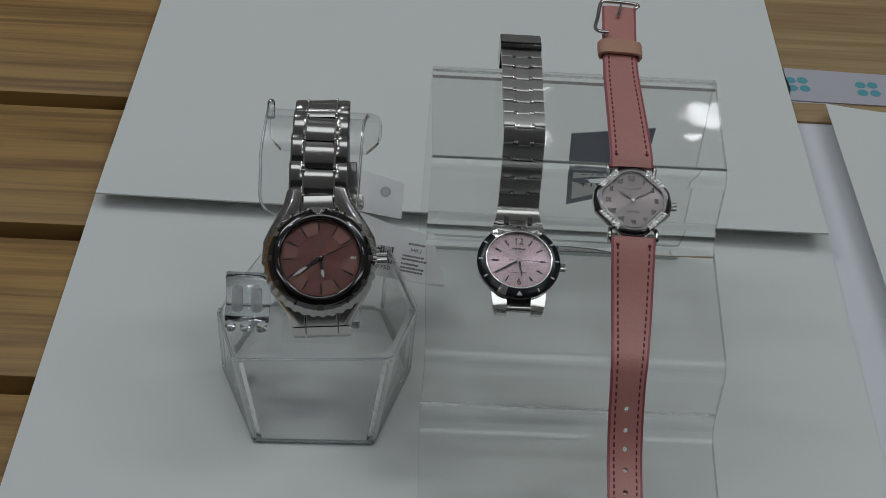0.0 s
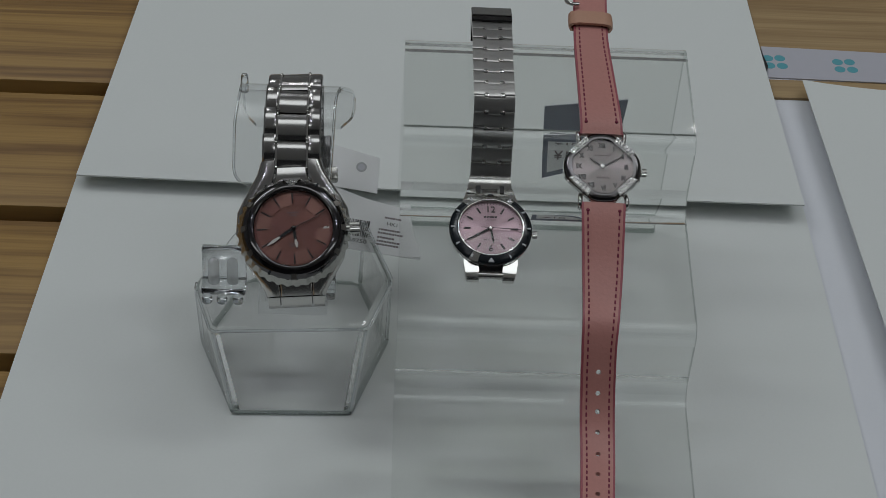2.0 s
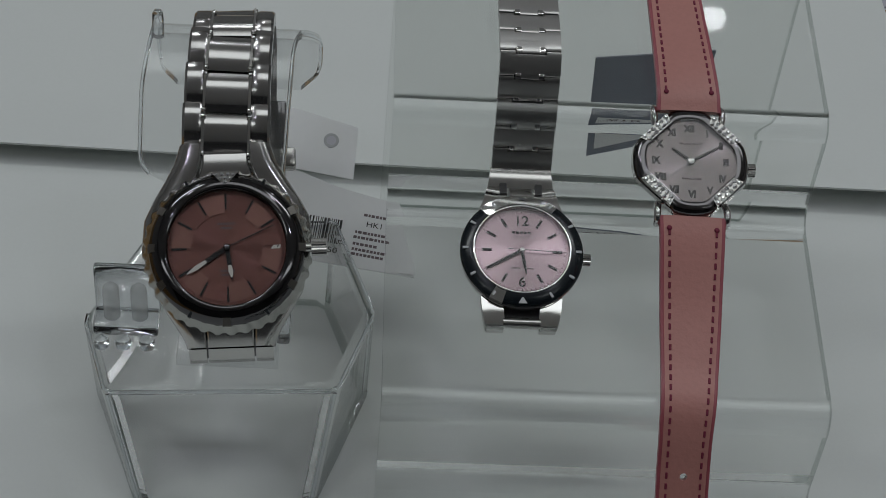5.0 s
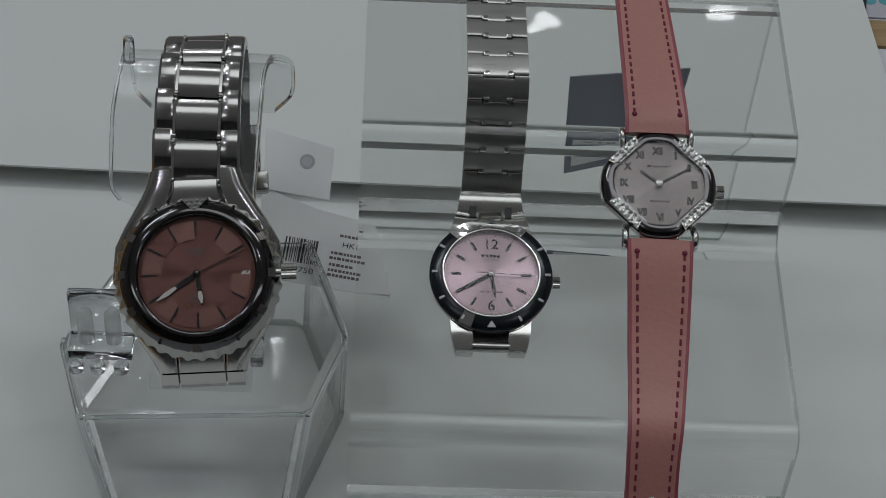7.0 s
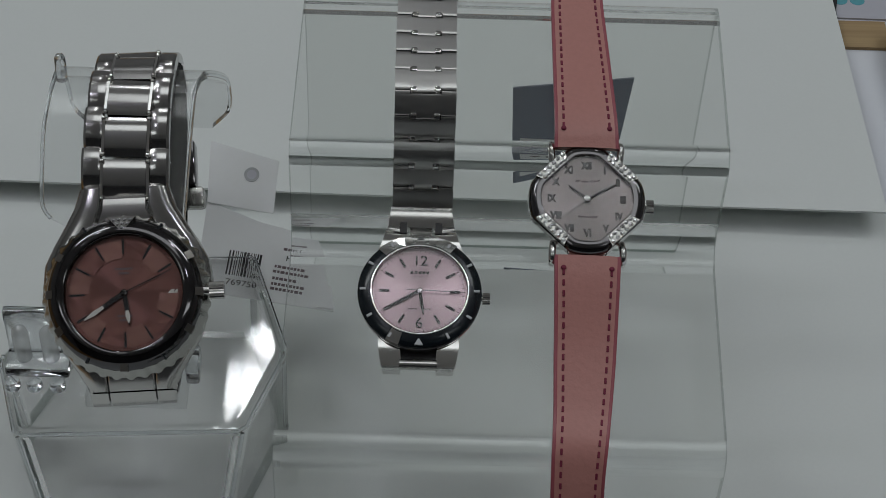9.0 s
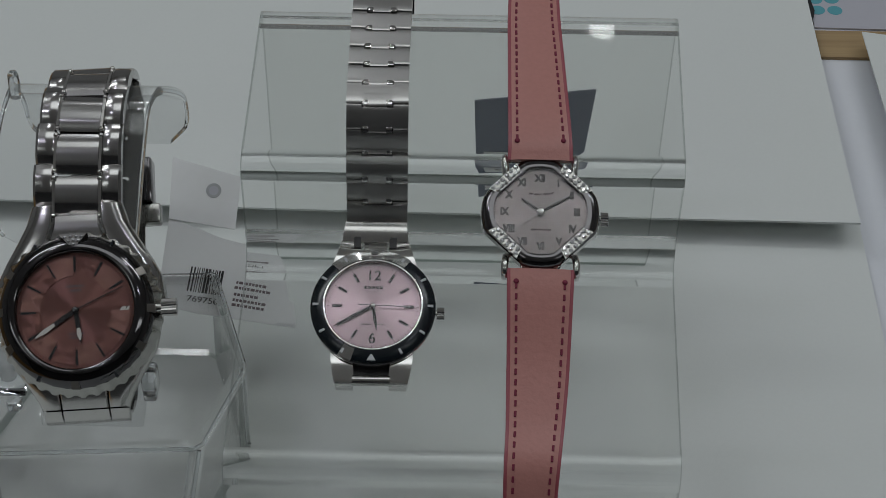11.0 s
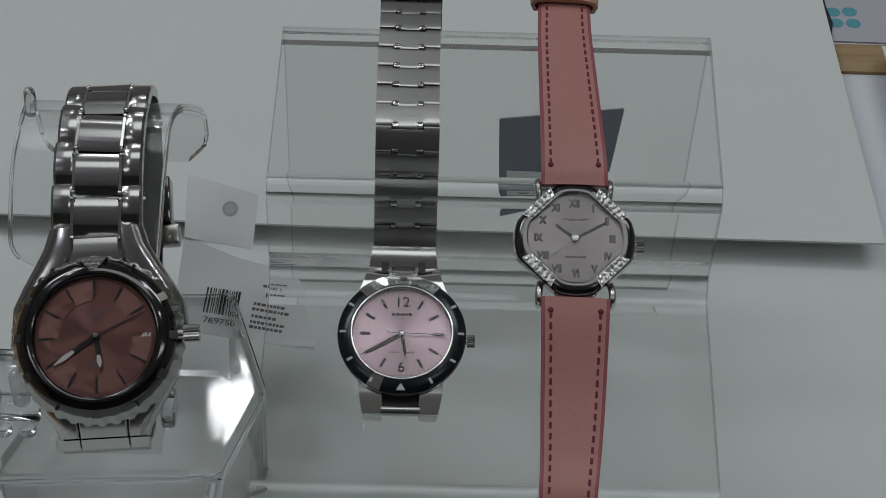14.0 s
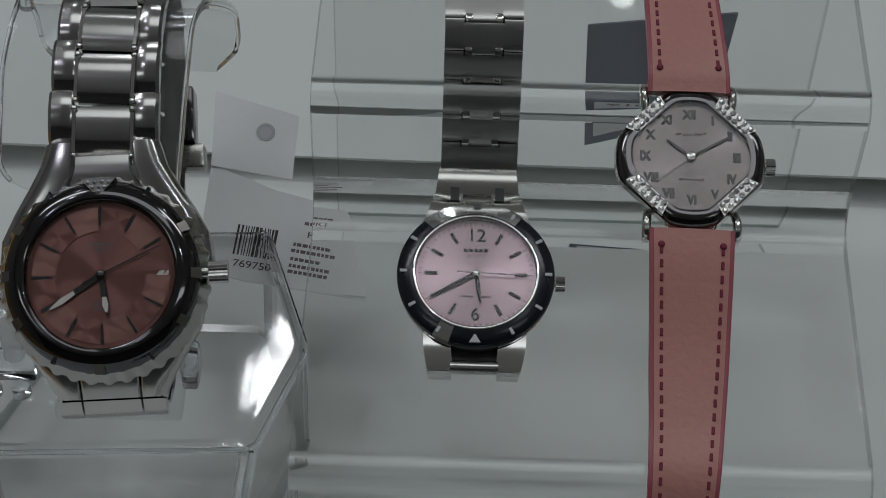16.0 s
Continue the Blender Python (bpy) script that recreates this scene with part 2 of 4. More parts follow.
def lathe(bm, prof, seg=64):
    """A profile of (radius, height) turned round z."""
    rings = []
    for r, h in prof:
        if r < 1e-6:
            rings.append([bm.verts.new((0, 0, h))])
        else:
            rings.append([bm.verts.new((r * math.cos(2 * math.pi * i / seg), r * math.sin(2 * math.pi * i / seg), h)) for i in range(seg)])
    for p, q in zip(rings, rings[1:]):
        for i in range(seg):
            j = (i + 1) % seg
            if len(p) == 1 and len(q) == 1:
                continue
            if len(p) == 1:
                bm.faces.new((p[0], q[i], q[j]))
            elif len(q) == 1:
                bm.faces.new((p[i], p[j], q[0]))
            else:
                bm.faces.new((p[i], p[j], q[j], q[i]))


def offset_outline(line, th):
    """A closed outline of a sheet of thickness th below the given line of (y, z)."""
    out = []
    n = len(line)
    for i in range(n):
        a = Vector(line[max(i - 1, 0)])
        b = Vector(line[min(i + 1, n - 1)])
        d = (b - a).normalized()
        k = 1.0
        if 0 < i < n - 1:
            d1 = (Vector(line[i]) - a).normalized()
            k = 1 / max(0.5, d.dot(d1))
        out.append((line[i][0] - d.y * th * k, line[i][1] + d.x * th * k))
    return list(line) + out[::-1]


def rounded(points, r, seg=6):
    """The corners of an open line of (a, b) rounded."""
    res = [points[0]]
    for p, c, q in zip(points, points[1:], points[2:]):
        p, c, q = Vector(p), Vector(c), Vector(q)
        u, v = (p - c).normalized(), (q - c).normalized()
        s = c + u * r
        e = c + v * r
        res.append(tuple(c + u * (r + 0.25)))
        for i in range(seg + 1):
            t = i / seg
            res.append(tuple((1 - t) ** 2 * s + 2 * t * (1 - t) * c + t * t * e))
        res.append(tuple(c + v * (r + 0.25)))
    res.append(points[-1])
    return res



def mm(x, y, z, rx=0, ry=0, rz=0):
    return pose(x * MM, y * MM, z * MM, rx, ry, rz)



def bent(line, n=40):
    """A smooth line of n points through a few points (x, y, z)."""
    pts = [Vector(p) for p in line]
    pts = [2 * pts[0] - pts[1]] + pts + [2 * pts[-1] - pts[-2]]
    raw = []
    for a, b, c, d in zip(pts, pts[1:], pts[2:], pts[3:]):
        for i in range(24):
            t = i / 24
            raw.append(0.5 * (2 * b + (c - a) * t + (2 * a - 5 * b + 4 * c - d) * t * t + (3 * b - a - 3 * c + d) * t ** 3))
    raw.append(pts[-2].copy())
    run = [0.0]
    for a, b in zip(raw, raw[1:]):
        run.append(run[-1] + (b - a).length)
    out, k = [], 0
    for i in range(n):
        s = run[-1] * i / (n - 1)
        while k < len(run) - 2 and run[k + 1] < s:
            k += 1
        t = (s - run[k]) / max(1e-9, run[k + 1] - run[k])
        out.append(raw[k].lerp(raw[k + 1], t))
    return out, run[-1]


def frames_of(line, sgn=1):
    """At each point: place, way along, side (towards +x) and normal."""
    res = []
    for i, p in enumerate(line):
        d = (line[min(i + 1, len(line) - 1)] - line[max(i - 1, 0)]).normalized()
        side = (Vector((1, 0, 0)) - d * d.x).normalized() * sgn
        res.append((p, d, side, side.cross(d).normalized()))
    return res


def basis(p, side, along, normal):
    m = Matrix.Identity(4)
    m.col[0][:3], m.col[1][:3], m.col[2][:3], m.col[3][:3] = side, along, normal, p
    return m


def loft(bm, rings, cap=True):
    rows = [[bm.verts.new(p) for p in r] for r in rings]
    n = len(rows[0])
    for a, b in zip(rows, rows[1:]):
        for i in range(n):
            bm.faces.new((a[i], a[(i + 1) % n], b[(i + 1) % n], b[i]))
    if cap:
        bm.faces.new(rows[0][::-1]), bm.faces.new(rows[-1])


def ribbon(bm, line, width, thick, dome=0.0, shift=0.0, lift=0.0, cols=6, sgn=1):
    """A band of a width(s) along a line: s runs from 0 to 1. Its top is domed; shift and lift move it sideways and up."""
    rings = []
    fr = frames_of(line, sgn)
    for i, (p, d, side, nor) in enumerate(fr):
        s = i / (len(fr) - 1)
        w = width(s) if callable(width) else width
        sh = shift(s) if callable(shift) else shift
        ring = []
        for k in range(cols + 1):
            u = -1 + 2 * k / cols
            ring.append(p + side * (sh + u * w / 2) + nor * (lift + dome * (1 - u ** 4)))
        ring.append(p + side * (sh + w / 2) + nor * (lift - thick))
        ring.append(p + side * (sh - w / 2) + nor * (lift - thick))
        rings.append(ring)
    loft(bm, rings)


def bevel_all(bm, width, seg=2):
    bmesh.ops.bevel(bm, geom=[e for e in bm.edges if e.is_manifold and e.calc_face_angle(0) > 0.5], offset=width, segments=seg, profile=0.5, affect="EDGES")


def sector(bm, r0, r1, a0, a1, z0, z1, seg=12, z_in=None):
    """A piece of a ring between two clock angles (degrees from 12, clockwise); z_in: height of its inner top edge."""
    def at(r, a, z):
        a = radians(90 - a)
        return (r * math.cos(a), r * math.sin(a), z)
    zi = z1 if z_in is None else z_in
    rings = []
    for i in range(seg + 1):
        a = a0 + (a1 - a0) * i / seg
        rings.append([at(r0, a, z0), at(r1, a, z0), at(r1, a, z1), at(r0, a, zi)])
    loft(bm, rings)


def bar(bm, angle, r0, r1, w0, w1, z0, z1):
    """A tapered bar that points from the middle at a clock angle."""
    a = radians(90 - angle)
    d, s = Vector((math.cos(a), math.sin(a), 0)), Vector((-math.sin(a), math.cos(a), 0))
    ring = [d * r0 + s * w0 / 2, d * r0 - s * w0 / 2, d * r1 - s * w1 / 2, d * r1 + s * w1 / 2]
    lo = [bm.verts.new(p + Vector((0, 0, z0))) for p in ring]
    hi = [bm.verts.new(p + Vector((0, 0, z1))) for p in ring]
    bm.faces.new(lo), bm.faces.new(hi[::-1])
    for i in range(4):
        bm.faces.new((lo[i], hi[i], hi[(i + 1) % 4], lo[(i + 1) % 4]))


def writing(name, text, size, mat, parent, m, depth=0.05, label="", sx=1.0, bold=0.0):
    """Raised lettering in the built-in font, size in millimetres, middle at m (millimetres)."""
    cu = bpy.data.curves.new(name, "FONT")
    cu.body, cu.size, cu.extrude, cu.align_x, cu.align_y, cu.offset = text, size, depth, "CENTER", "CENTER", bold
    tmp = bpy.data.objects.new(name, cu)
    me = bpy.data.meshes.new_from_object(tmp)
    bpy.data.objects.remove(tmp)
    me.transform(Matrix.Diagonal((sx, 1, 1, 1)))
    me.transform(m)
    me.transform(Matrix.Scale(MM, 4))
    me.materials.append(mat)
    ob = new(name, me)
    ob.parent = parent
    if label:
        ob["label"] = label
    return ob


def cut_edges(ob, test, bends=None):
    """Gives the faces that pass the test (on centre and normal, in millimetres) the look of a sawn edge."""
    ob.data.materials.append(M_cut)
    ob.data.materials.append(M_bend)
    for f in ob.data.polygons:
        if test(f.center / MM, f.normal):
            f.material_index = 1
        elif bends is not None and bends(f):
            f.material_index = 2


def at(m, x, y, z, rx=0, ry=0, rz=0):
    return m @ Matrix.LocRotScale((x, y, z), Euler([radians(a) for a in (rx, ry, rz)]), None)


def moved(bm, m):
    bmesh.ops.transform(bm, matrix=m, verts=bm.verts)



# ---------------------------------------------------------------- room
def slab(name, x0, x1, y0, y1, z0, z1, mat, label, category):
    bm = bmesh.new()
    box(bm, x0, x1, y0, y1, z0, z1)
    return tagged(link(name, bm, mat), label, category, kind="structure")


slab("floor", -3000, 3000, -3000, 3000, -950, -900, M_floor, "plain grey shop floor", "floor")
slab("ceiling", -3000, 3000, -3000, 3000, 2150, 2200, M_ceil, "plain white shop ceiling with lamps", "ceiling")
for nm, a in (("wall_west", (-3050, -3000, -3000, 3000)), ("wall_east", (3000, 3050, -3000, 3000)), ("wall_north", (-3000, 3000, 3000, 3050)), ("wall_south", (-3000, 3000, -3050, -3000))):
    slab(nm, *a, -900, 2150, M_dark if nm == "wall_south" else M_room, "plain dark shop wall" if nm == "wall_south" else "plain pale shop wall", "wall")

# ---------------------------------------------------------------- table top of boards
table = tagged(new("slatted_table"), "brown pine table top of spaced boards under the display", "table")
for k in range(-6, 6):
    y0 = 83 + 81.5 * k
    bm = bmesh.new()
    box(bm, -700, 700, y0, y0 + 73, -25, -3)
    bevel_all(bm, 1.2)
    part("board", bm, M_wood, table)
for x0 in (-560, 520):
    bm = bmesh.new()
    box(bm, x0, x0 + 40, -420, 560, -60, -25.2)
    part("rail", bm, M_wood, table)
for x0 in (-560, 520):
    for y0 in (-420, 520):
        bm = bmesh.new()
        box(bm, x0, x0 + 40, y0, y0 + 40, -900, -60.2)
        part("leg", bm, M_wood, table)

bm = bmesh.new()
box(bm, 128, 640, 168, 330, -2.8, -0.6)
bevel_all(bm, 0.4)
tagged(link("pale_board", bm, M_wood_pale), "pale pine board lying across the table boards", "board")

# ---------------------------------------------------------------- cards and papers


def sheet(name, outline, thick, mat, height, label, category):
    """A sheet whose height is a function of (x, y); outline: two side lines of (x, y) pairs, near to far."""
    bm = bmesh.new()
    nx, ny = 24, 24
    top = []
    for j in range(ny + 1):
        v = j / ny
        a = Vector(outline[0]).lerp(Vector(outline[1]), v)
        b = Vector(outline[3]).lerp(Vector(outline[2]), v)
        top.append([a.lerp(b, i / nx) for i in range(nx + 1)])
    up = [[bm.verts.new((p.x, p.y, height(p.x, p.y))) for p in r] for r in top]
    dn = [[bm.verts.new((p.x, p.y, height(p.x, p.y) - thick)) for p in r] for r in top]
    for j in range(ny):
        for i in range(nx):
            bm.faces.new((up[j][i], up[j][i + 1], up[j + 1][i + 1], up[j + 1][i]))
            bm.faces.new((dn[j][i], dn[j + 1][i], dn[j + 1][i + 1], dn[j][i + 1]))
    for j in range(ny):
        bm.faces.new((up[j][0], up[j + 1][0], dn[j + 1][0], dn[j][0]))
        bm.faces.new((up[j][nx], dn[j][nx], dn[j + 1][nx], up[j + 1][nx]))
    for i in range(nx):
        bm.faces.new((up[0][i], dn[0][i], dn[0][i + 1], up[0][i + 1]))
        bm.faces.new((up[ny][i], up[ny][i + 1], dn[ny][i + 1], dn[ny][i]))
    return tagged(link(name, bm, mat), label, category)


sheet("lower_card", [(-200.5, -400), (-156.5, 118), (134.5, 118), (141.0, -400)], 2.4, M_card, lambda x, y: -0.15 + 0.12 * math.sin(x / 60) * math.sin(y / 45),
      "large white card lying on the table boards", "card")
sheet("upper_card", [(-157.0, 92.5), (-136, 335), (130.0, 335), (132.8, 86.5)], 0.7, M_card,
      lambda x, y: 0.9 + 5.2 * max(0.0, 1 - (y - 88) / 190) ** 1.5 + 1.6 * max(0.0, (x + 20) / 150) * max(0.0, 1 - (y - 88) / 120),
      "white card overlapping the lower card with a lifted edge", "card")
sheet("under_paper", [(128, -400), (128, 183), (420, 183), (420, -400)], 0.3, M_paper, lambda x, y: -0.4 - 2.3 * (y < 165), "white paper sheet beside the display card", "paper")
sheet("top_paper", [(173.3, -400), (146.0, 173.5), (420, 176), (420, -400)], 0.4, M_card,
      lambda x, y: 0.3 + 5.0 * max(0.0, 1 - (x - 146 - 0.055 * (173 - y)) / 60) ** 2, "white paper sheet with a lifted edge", "paper")

bm = bmesh.new()
prism(bm, [(133, 181.5), (420, 176.5), (420, 196), (133, 204.5)], -0.4, 0.1)
tape = tagged(link("printed_tape", bm, M_tape), "pale grey tape strip printed with teal dots", "tape")
for fx, fy in ((137.5, 193), (168.8, 192), (200.6, 191.4), (232, 190.6)):
    for dx, dy in ((-2.7, 2.6), (2.7, 2.9), (-2.5, -2.8), (3.1, -2.8)):
        bm = bmesh.new()
        lathe(bm, [(0, 0.16), (2.45, 0.16), (2.45, 0.1), (0, 0.1)], 20)
        bmesh.ops.scale(bm, vec=(1.0, 0.92, 1), verts=bm.verts)
        bmesh.ops.translate(bm, vec=(fx + dx, fy + dy, 0), verts=bm.verts)
        part("dot", bm, M_teal, tape)
bm = bmesh.new()
prism(bm, [(126, 184), (132.6, 183.5), (133.8, 189), (131.9, 204), (126, 205)], -0.5, 1.0)
bevel_all(bm, 0.3)
tagged(link("black_clip", bm, M_gap), "small black clip under the edge of the card", "clip")

# ---------------------------------------------------------------- acrylic steps
steps = [(78, 0.2), (78, 90), (20.0, 90), (20.0, 60), (-41.5, 60), (-42.0, 30), (-101, 30), (-101, 0.2)]
bm = bmesh.new()
prism(bm, offset_outline(rounded(steps, 6.5, 9), 3.0), -31, 69, "x")
for v in bm.verts:
    v.co.x += v.co.y * (0.04 if v.co.x > 0 else 0.01)
riser = tagged(link("acrylic_steps", bm, M_acryl), "clear acrylic display riser of three steps on the white card", "display riser")
cut_edges(riser, lambda c, n: abs(n.x) > 0.9 or c.z < 0.5, lambda f: min(abs(f.normal.y), abs(f.normal.z)) > 0.06)

# a price card fixed inside the riser
price = tagged(new("price_card"), "slate blue price card with a white panel behind the clear riser", "price card")
price.matrix_world = mm(0, 74.6, 0, 90, 0, 0)
bm = bmesh.new()
prism(bm, [(24.8, 27.5), (41, 33), (52, 45), (53.6, 66.5), (22.8, 62), (23.6, 45)], 0, 0.5)
part("backing", bm, M_grey_card, price)
bm = bmesh.new()
prism(bm, [(26.4, 30.5), (40, 35.5), (47.0, 44), (25.6, 44.5)], 0.55, 0.75)
part("panel", bm, M_tag, price, "white panel")
writing("lettering", "\u00a510", 6.0, M_grey_ink, price, Matrix.Translation((33.0, 39.0, 0.85)), 0.05)

# ---------------------------------------------------------------- watch stand
stand = tagged(new("watch_stand"), "clear acrylic watch stand with angled base and bent cuff", "watch stand")
TOP = [(-95.5, -15.5), (-40.5, -14.5), (-31.8, 10.5), (-42.5, 43), (-88, 43), (-103, 8)]
BOT = [(-87.5, -28.5), (-45.5, -27.5), (-32.3, 10.5), (-43.5, 42), (-87, 42), (-101.5, 8)]


def shrunk(poly, d):
    cx = sum(p[0] for p in poly) / len(poly)
    cy = sum(p[1] for p in poly) / len(poly)
    return [(cx + (p[0] - cx) * (1 - d / math.hypot(p[0] - cx, p[1] - cy)), cy + (p[1] - cy) * (1 - d / math.hypot(p[0] - cx, p[1] - cy))) for p in poly]


SLOPE = 0.045


def corners(poly, c):
    """An outline with each corner cut off by c."""
    out = []
    n = len(poly)
    for k in range(n):
        p, q, r = Vector(poly[k - 1]), Vector(poly[k]), Vector(poly[(k + 1) % n])
        out += [tuple(q + (p - q).normalized() * c), tuple(q + (r - q).normalized() * c)]
    return out


T12, B12 = corners(TOP, 1.5), corners(BOT, 1.5)


def lean(poly, z):
    return [(*p, z + (p[0] + 66) * SLOPE) for p in poly]


bm = bmesh.new()
outer = [[(*p, 0.3) for p in B12], lean(T12, 27.6), lean(shrunk(T12, 0.6), 28.9), lean(shrunk(T12, 1.8), 29.8)]
inside = [[(*p, 0.3) for p in shrunk(B12, 2.6)], lean(shrunk(T12, 2.6), 26.8)]
cx, cy = -66.0, 11.0
for s in (0.96, 0.75, 0.5, 0.25):
    ring = []
    for p in shrunk(T12, 1.4):
        x, y = cx + (p[0] - cx) * s, cy + (p[1] - cy) * s
        ring.append((x, y, 30.4 + (x + 66) * SLOPE - ((x + 42) ** 2 + (y - 8) ** 2) / 4500))
    outer.append(ring)
orows = [[bm.verts.new(p) for p in r] for r in outer]
irows = [[bm.verts.new(p) for p in r] for r in inside]
for rows in (orows, irows):
    for a, b in zip(rows, rows[1:]):
        for q in range(12):
            bm.faces.new((a[q], a[(q + 1) % 12], b[(q + 1) % 12], b[q]))
    bm.faces.new(rows[-1])
for q in range(12):
    bm.faces.new((orows[0][q], orows[0][(q + 1) % 12], irows[0][(q + 1) % 12], irows[0][q]))
base = part("base", bm, M_base, stand)
for f in base.data.polygons:
    f.use_smooth = f.normal.z > 0.99 and f.center.z > 0.0275
cut_edges(base, lambda c, n: c.z < 0.6, lambda f: f.area < 1.3e-4 and f.normal.z < 0.97)

TILT1 = 33.0
H1 = mm(-67.0, -4.7, 68, TILT1, 0, 0)
H1mm = Matrix.LocRotScale((-67.0, -4.7, 68), Euler((radians(TILT1), 0, 0)), None)


def eased(s, xs, ys):
    return float(np.mean([np.interp(s + 0.006 * k, xs, ys) for k in range(-4, 5)]))


def cuff_left(s):
    return eased(s, [0, 0.30, 0.315, 0.34, 0.37, 0.55, 0.68, 0.94, 0.98, 1.0], [8, 8, 17, 20.5, 21.8, 22.3, 21.2, 20.5, 19, 15])


def cuff_right(s):
    return eased(s, [0, 0.12, 0.4, 0.66, 0.76, 0.80, 0.84, 0.94, 0.98, 1.0], [9, 10.5, 12, 12.8, 14, 18, 19.2, 19.2, 17.5, 13])


cuff_line, _ = bent([(0, -14, -17), (0, 0, -13), (0, 18, -9.6), (0, 36, -8.4), (0, 49, -10), (0, 56, -15.5), (0, 57.5, -23), (0, 55, -31), (0, 49, -38)], 90)
bm = bmesh.new()
ribbon(bm, cuff_line, lambda s: cuff_right(s) + cuff_left(s), 2.2, 0.0, shift=lambda s: (cuff_right(s) - cuff_left(s)) / 2, cols=4)
moved(bm, H1mm)
cuff = part("cuff", bm, M_moulded, stand, smooth=True)
cut_edges(cuff, lambda c, n: False, lambda f: f.area < 4.0e-6)
bm = bmesh.new()
lathe(bm, [(0, 4.2), (0.9, 4.0), (1.3, 3.2), (1.4, 0), (1.4, -3), (0, -3)], 16)
moved(bm, H1mm @ Matrix.LocRotScale((-19.5, 55.0, -13.0), Euler((radians(-40), 0, 0)), None))
part("knob", bm, M_rim, stand, smooth=True)
# foot post: a clear plate with two rounded columns before it, and the stem under the cuff
bm = bmesh.new()
box(bm, -99.5, -84.0, 7.0, 9.4, 30.1, 46.4)
box(bm, -99.5, -84.0, 0.4, 7.2, 30.1, 33.4)
bevel_all(bm, 0.7)
part("post", bm, M_rim, stand)
for px in (-95.2, -88.6):
    bm = bmesh.new()
    lathe(bm, [(0, 11), (1.1, 10.7), (1.8, 9.8), (2.0, 8.6), (2.0, 0), (0, 0)], 20)
    moved(bm, Matrix.Translation((px, 4.4, 33.2)))
    part("column", bm, M_frost, stand, smooth=True)
for px in (-97.2, -92, -86.4):
    bm = bmesh.new()
    lathe(bm, [(0, 2.6), (1.4, 2.4), (1.9, 1.4), (1.9, 0), (0, 0)], 16)
    moved(bm, Matrix.Translation((px, -2.2, 30.1)))
    part("peg", bm, M_rim, stand, smooth=True)
bm = bmesh.new()
box(bm, -55.8, -52.4, -1.0, 6, 30.6, 38)
bevel_all(bm, 0.9)
part("post", bm, M_rim, stand)
bm = bmesh.new()
prism(bm, [(-79, -8), (-55, -8), (-55, 14), (-79, 14)], 30.1, 33)
bevel_all(bm, 0.8)
part("stem", bm, M_moulded, stand)

# thin glass tubes added along the base's edges to imitate its bright highlight lines
def tube(name, pts, r, mat, parent, seg=8):
    bm = bmesh.new()
    rings = []
    n = len(pts)
    for i in range(n):
        d = (pts[min(i + 1, n - 1)] - pts[max(i - 1, 0)]).normalized()
        ref = Vector((0, 0, 1)) if abs(d.z) < 0.9 else Vector((0, 1, 0))
        a = d.cross(ref).normalized()
        b = a.cross(d)
        rings.append([pts[i] + (a * math.cos(t) + b * math.sin(t)) * r for t in [2 * math.pi * j / seg for j in range(seg)]])
    loft(bm, rings)
    return part(name, bm, mat, parent, smooth=True)


def lofty(x):
    return 28.9 + (x + 66) * SLOPE


edge = [Vector((x, y, lofty(x))) for x, y in shrunk(T12, 0.5)]
tube("edge_glint_tube", edge[10:] + edge[:8], 0.55, M_rim, stand)
for k in (0, 1, 2, 5):
    a, b = shrunk(TOP, 1.2)[k], shrunk(BOT, 1.2)[k]
    tube("edge_glint_tube", [Vector((*a, lofty(a[0]) - 1.2)), Vector((*b, 0.9))], 0.6, M_rim, stand)
# tube added for the highlight streaks along the front bottom edge
foot = [Vector((x, y, 0.9)) for x, y in shrunk(BOT, 0.8)]
tube("foot_glint_tube", [foot[5], foot[0], foot[1], foot[2]], 0.6, M_rim, stand)
for name, wide, lo, hi in (("left_lip", cuff_left, 30, 84), ("right_lip", cuff_right, 10, 88)):
    sx = -1 if name == "left_lip" else 1
    lip = [H1mm @ (p + side * sx * (wide(i / 89) - 0.2) - nor * 1.1) for i, (p, d, side, nor) in enumerate(frames_of(cuff_line))][lo:hi]
    tube("lip", lip, 0.5, M_rim, cuff)
# ---------------------------------------------------------------- watches


def bracelet_link(width, pitch, thick, tongue):
    """Two long domed wings with a shorter domed plate between them."""
    bm = bmesh.new()
    w, t = width / 2, tongue / 2

    def domed(x0, x1, half, mid, drop):
        sec = [(mid + half * v, -drop * abs(v) ** 7) for v in (-1, -0.95, -0.88, -0.75, -0.4, 0, 0.4, 0.75, 0.88, 0.95, 1)]
        prism(bm, sec + [(mid + half, -thick), (mid - half, -thick)], x0, x1, "x")
    for sx in (-1, 1):
        domed(min(sx * w, sx * t), max(sx * w, sx * t), pitch * 0.468, 0, 0.25)
    domed(-t + 0.3, t - 0.3, pitch * 0.472, pitch * -0.125, 0.22)
    domed(-t - 0.1, t + 0.1, pitch * 0.38, pitch * -0.04, 0.1)
    return bm


def shape(poly, z0, z1):
    bm = bmesh.new()
    prism(bm, poly, z0, z1)
    return bm


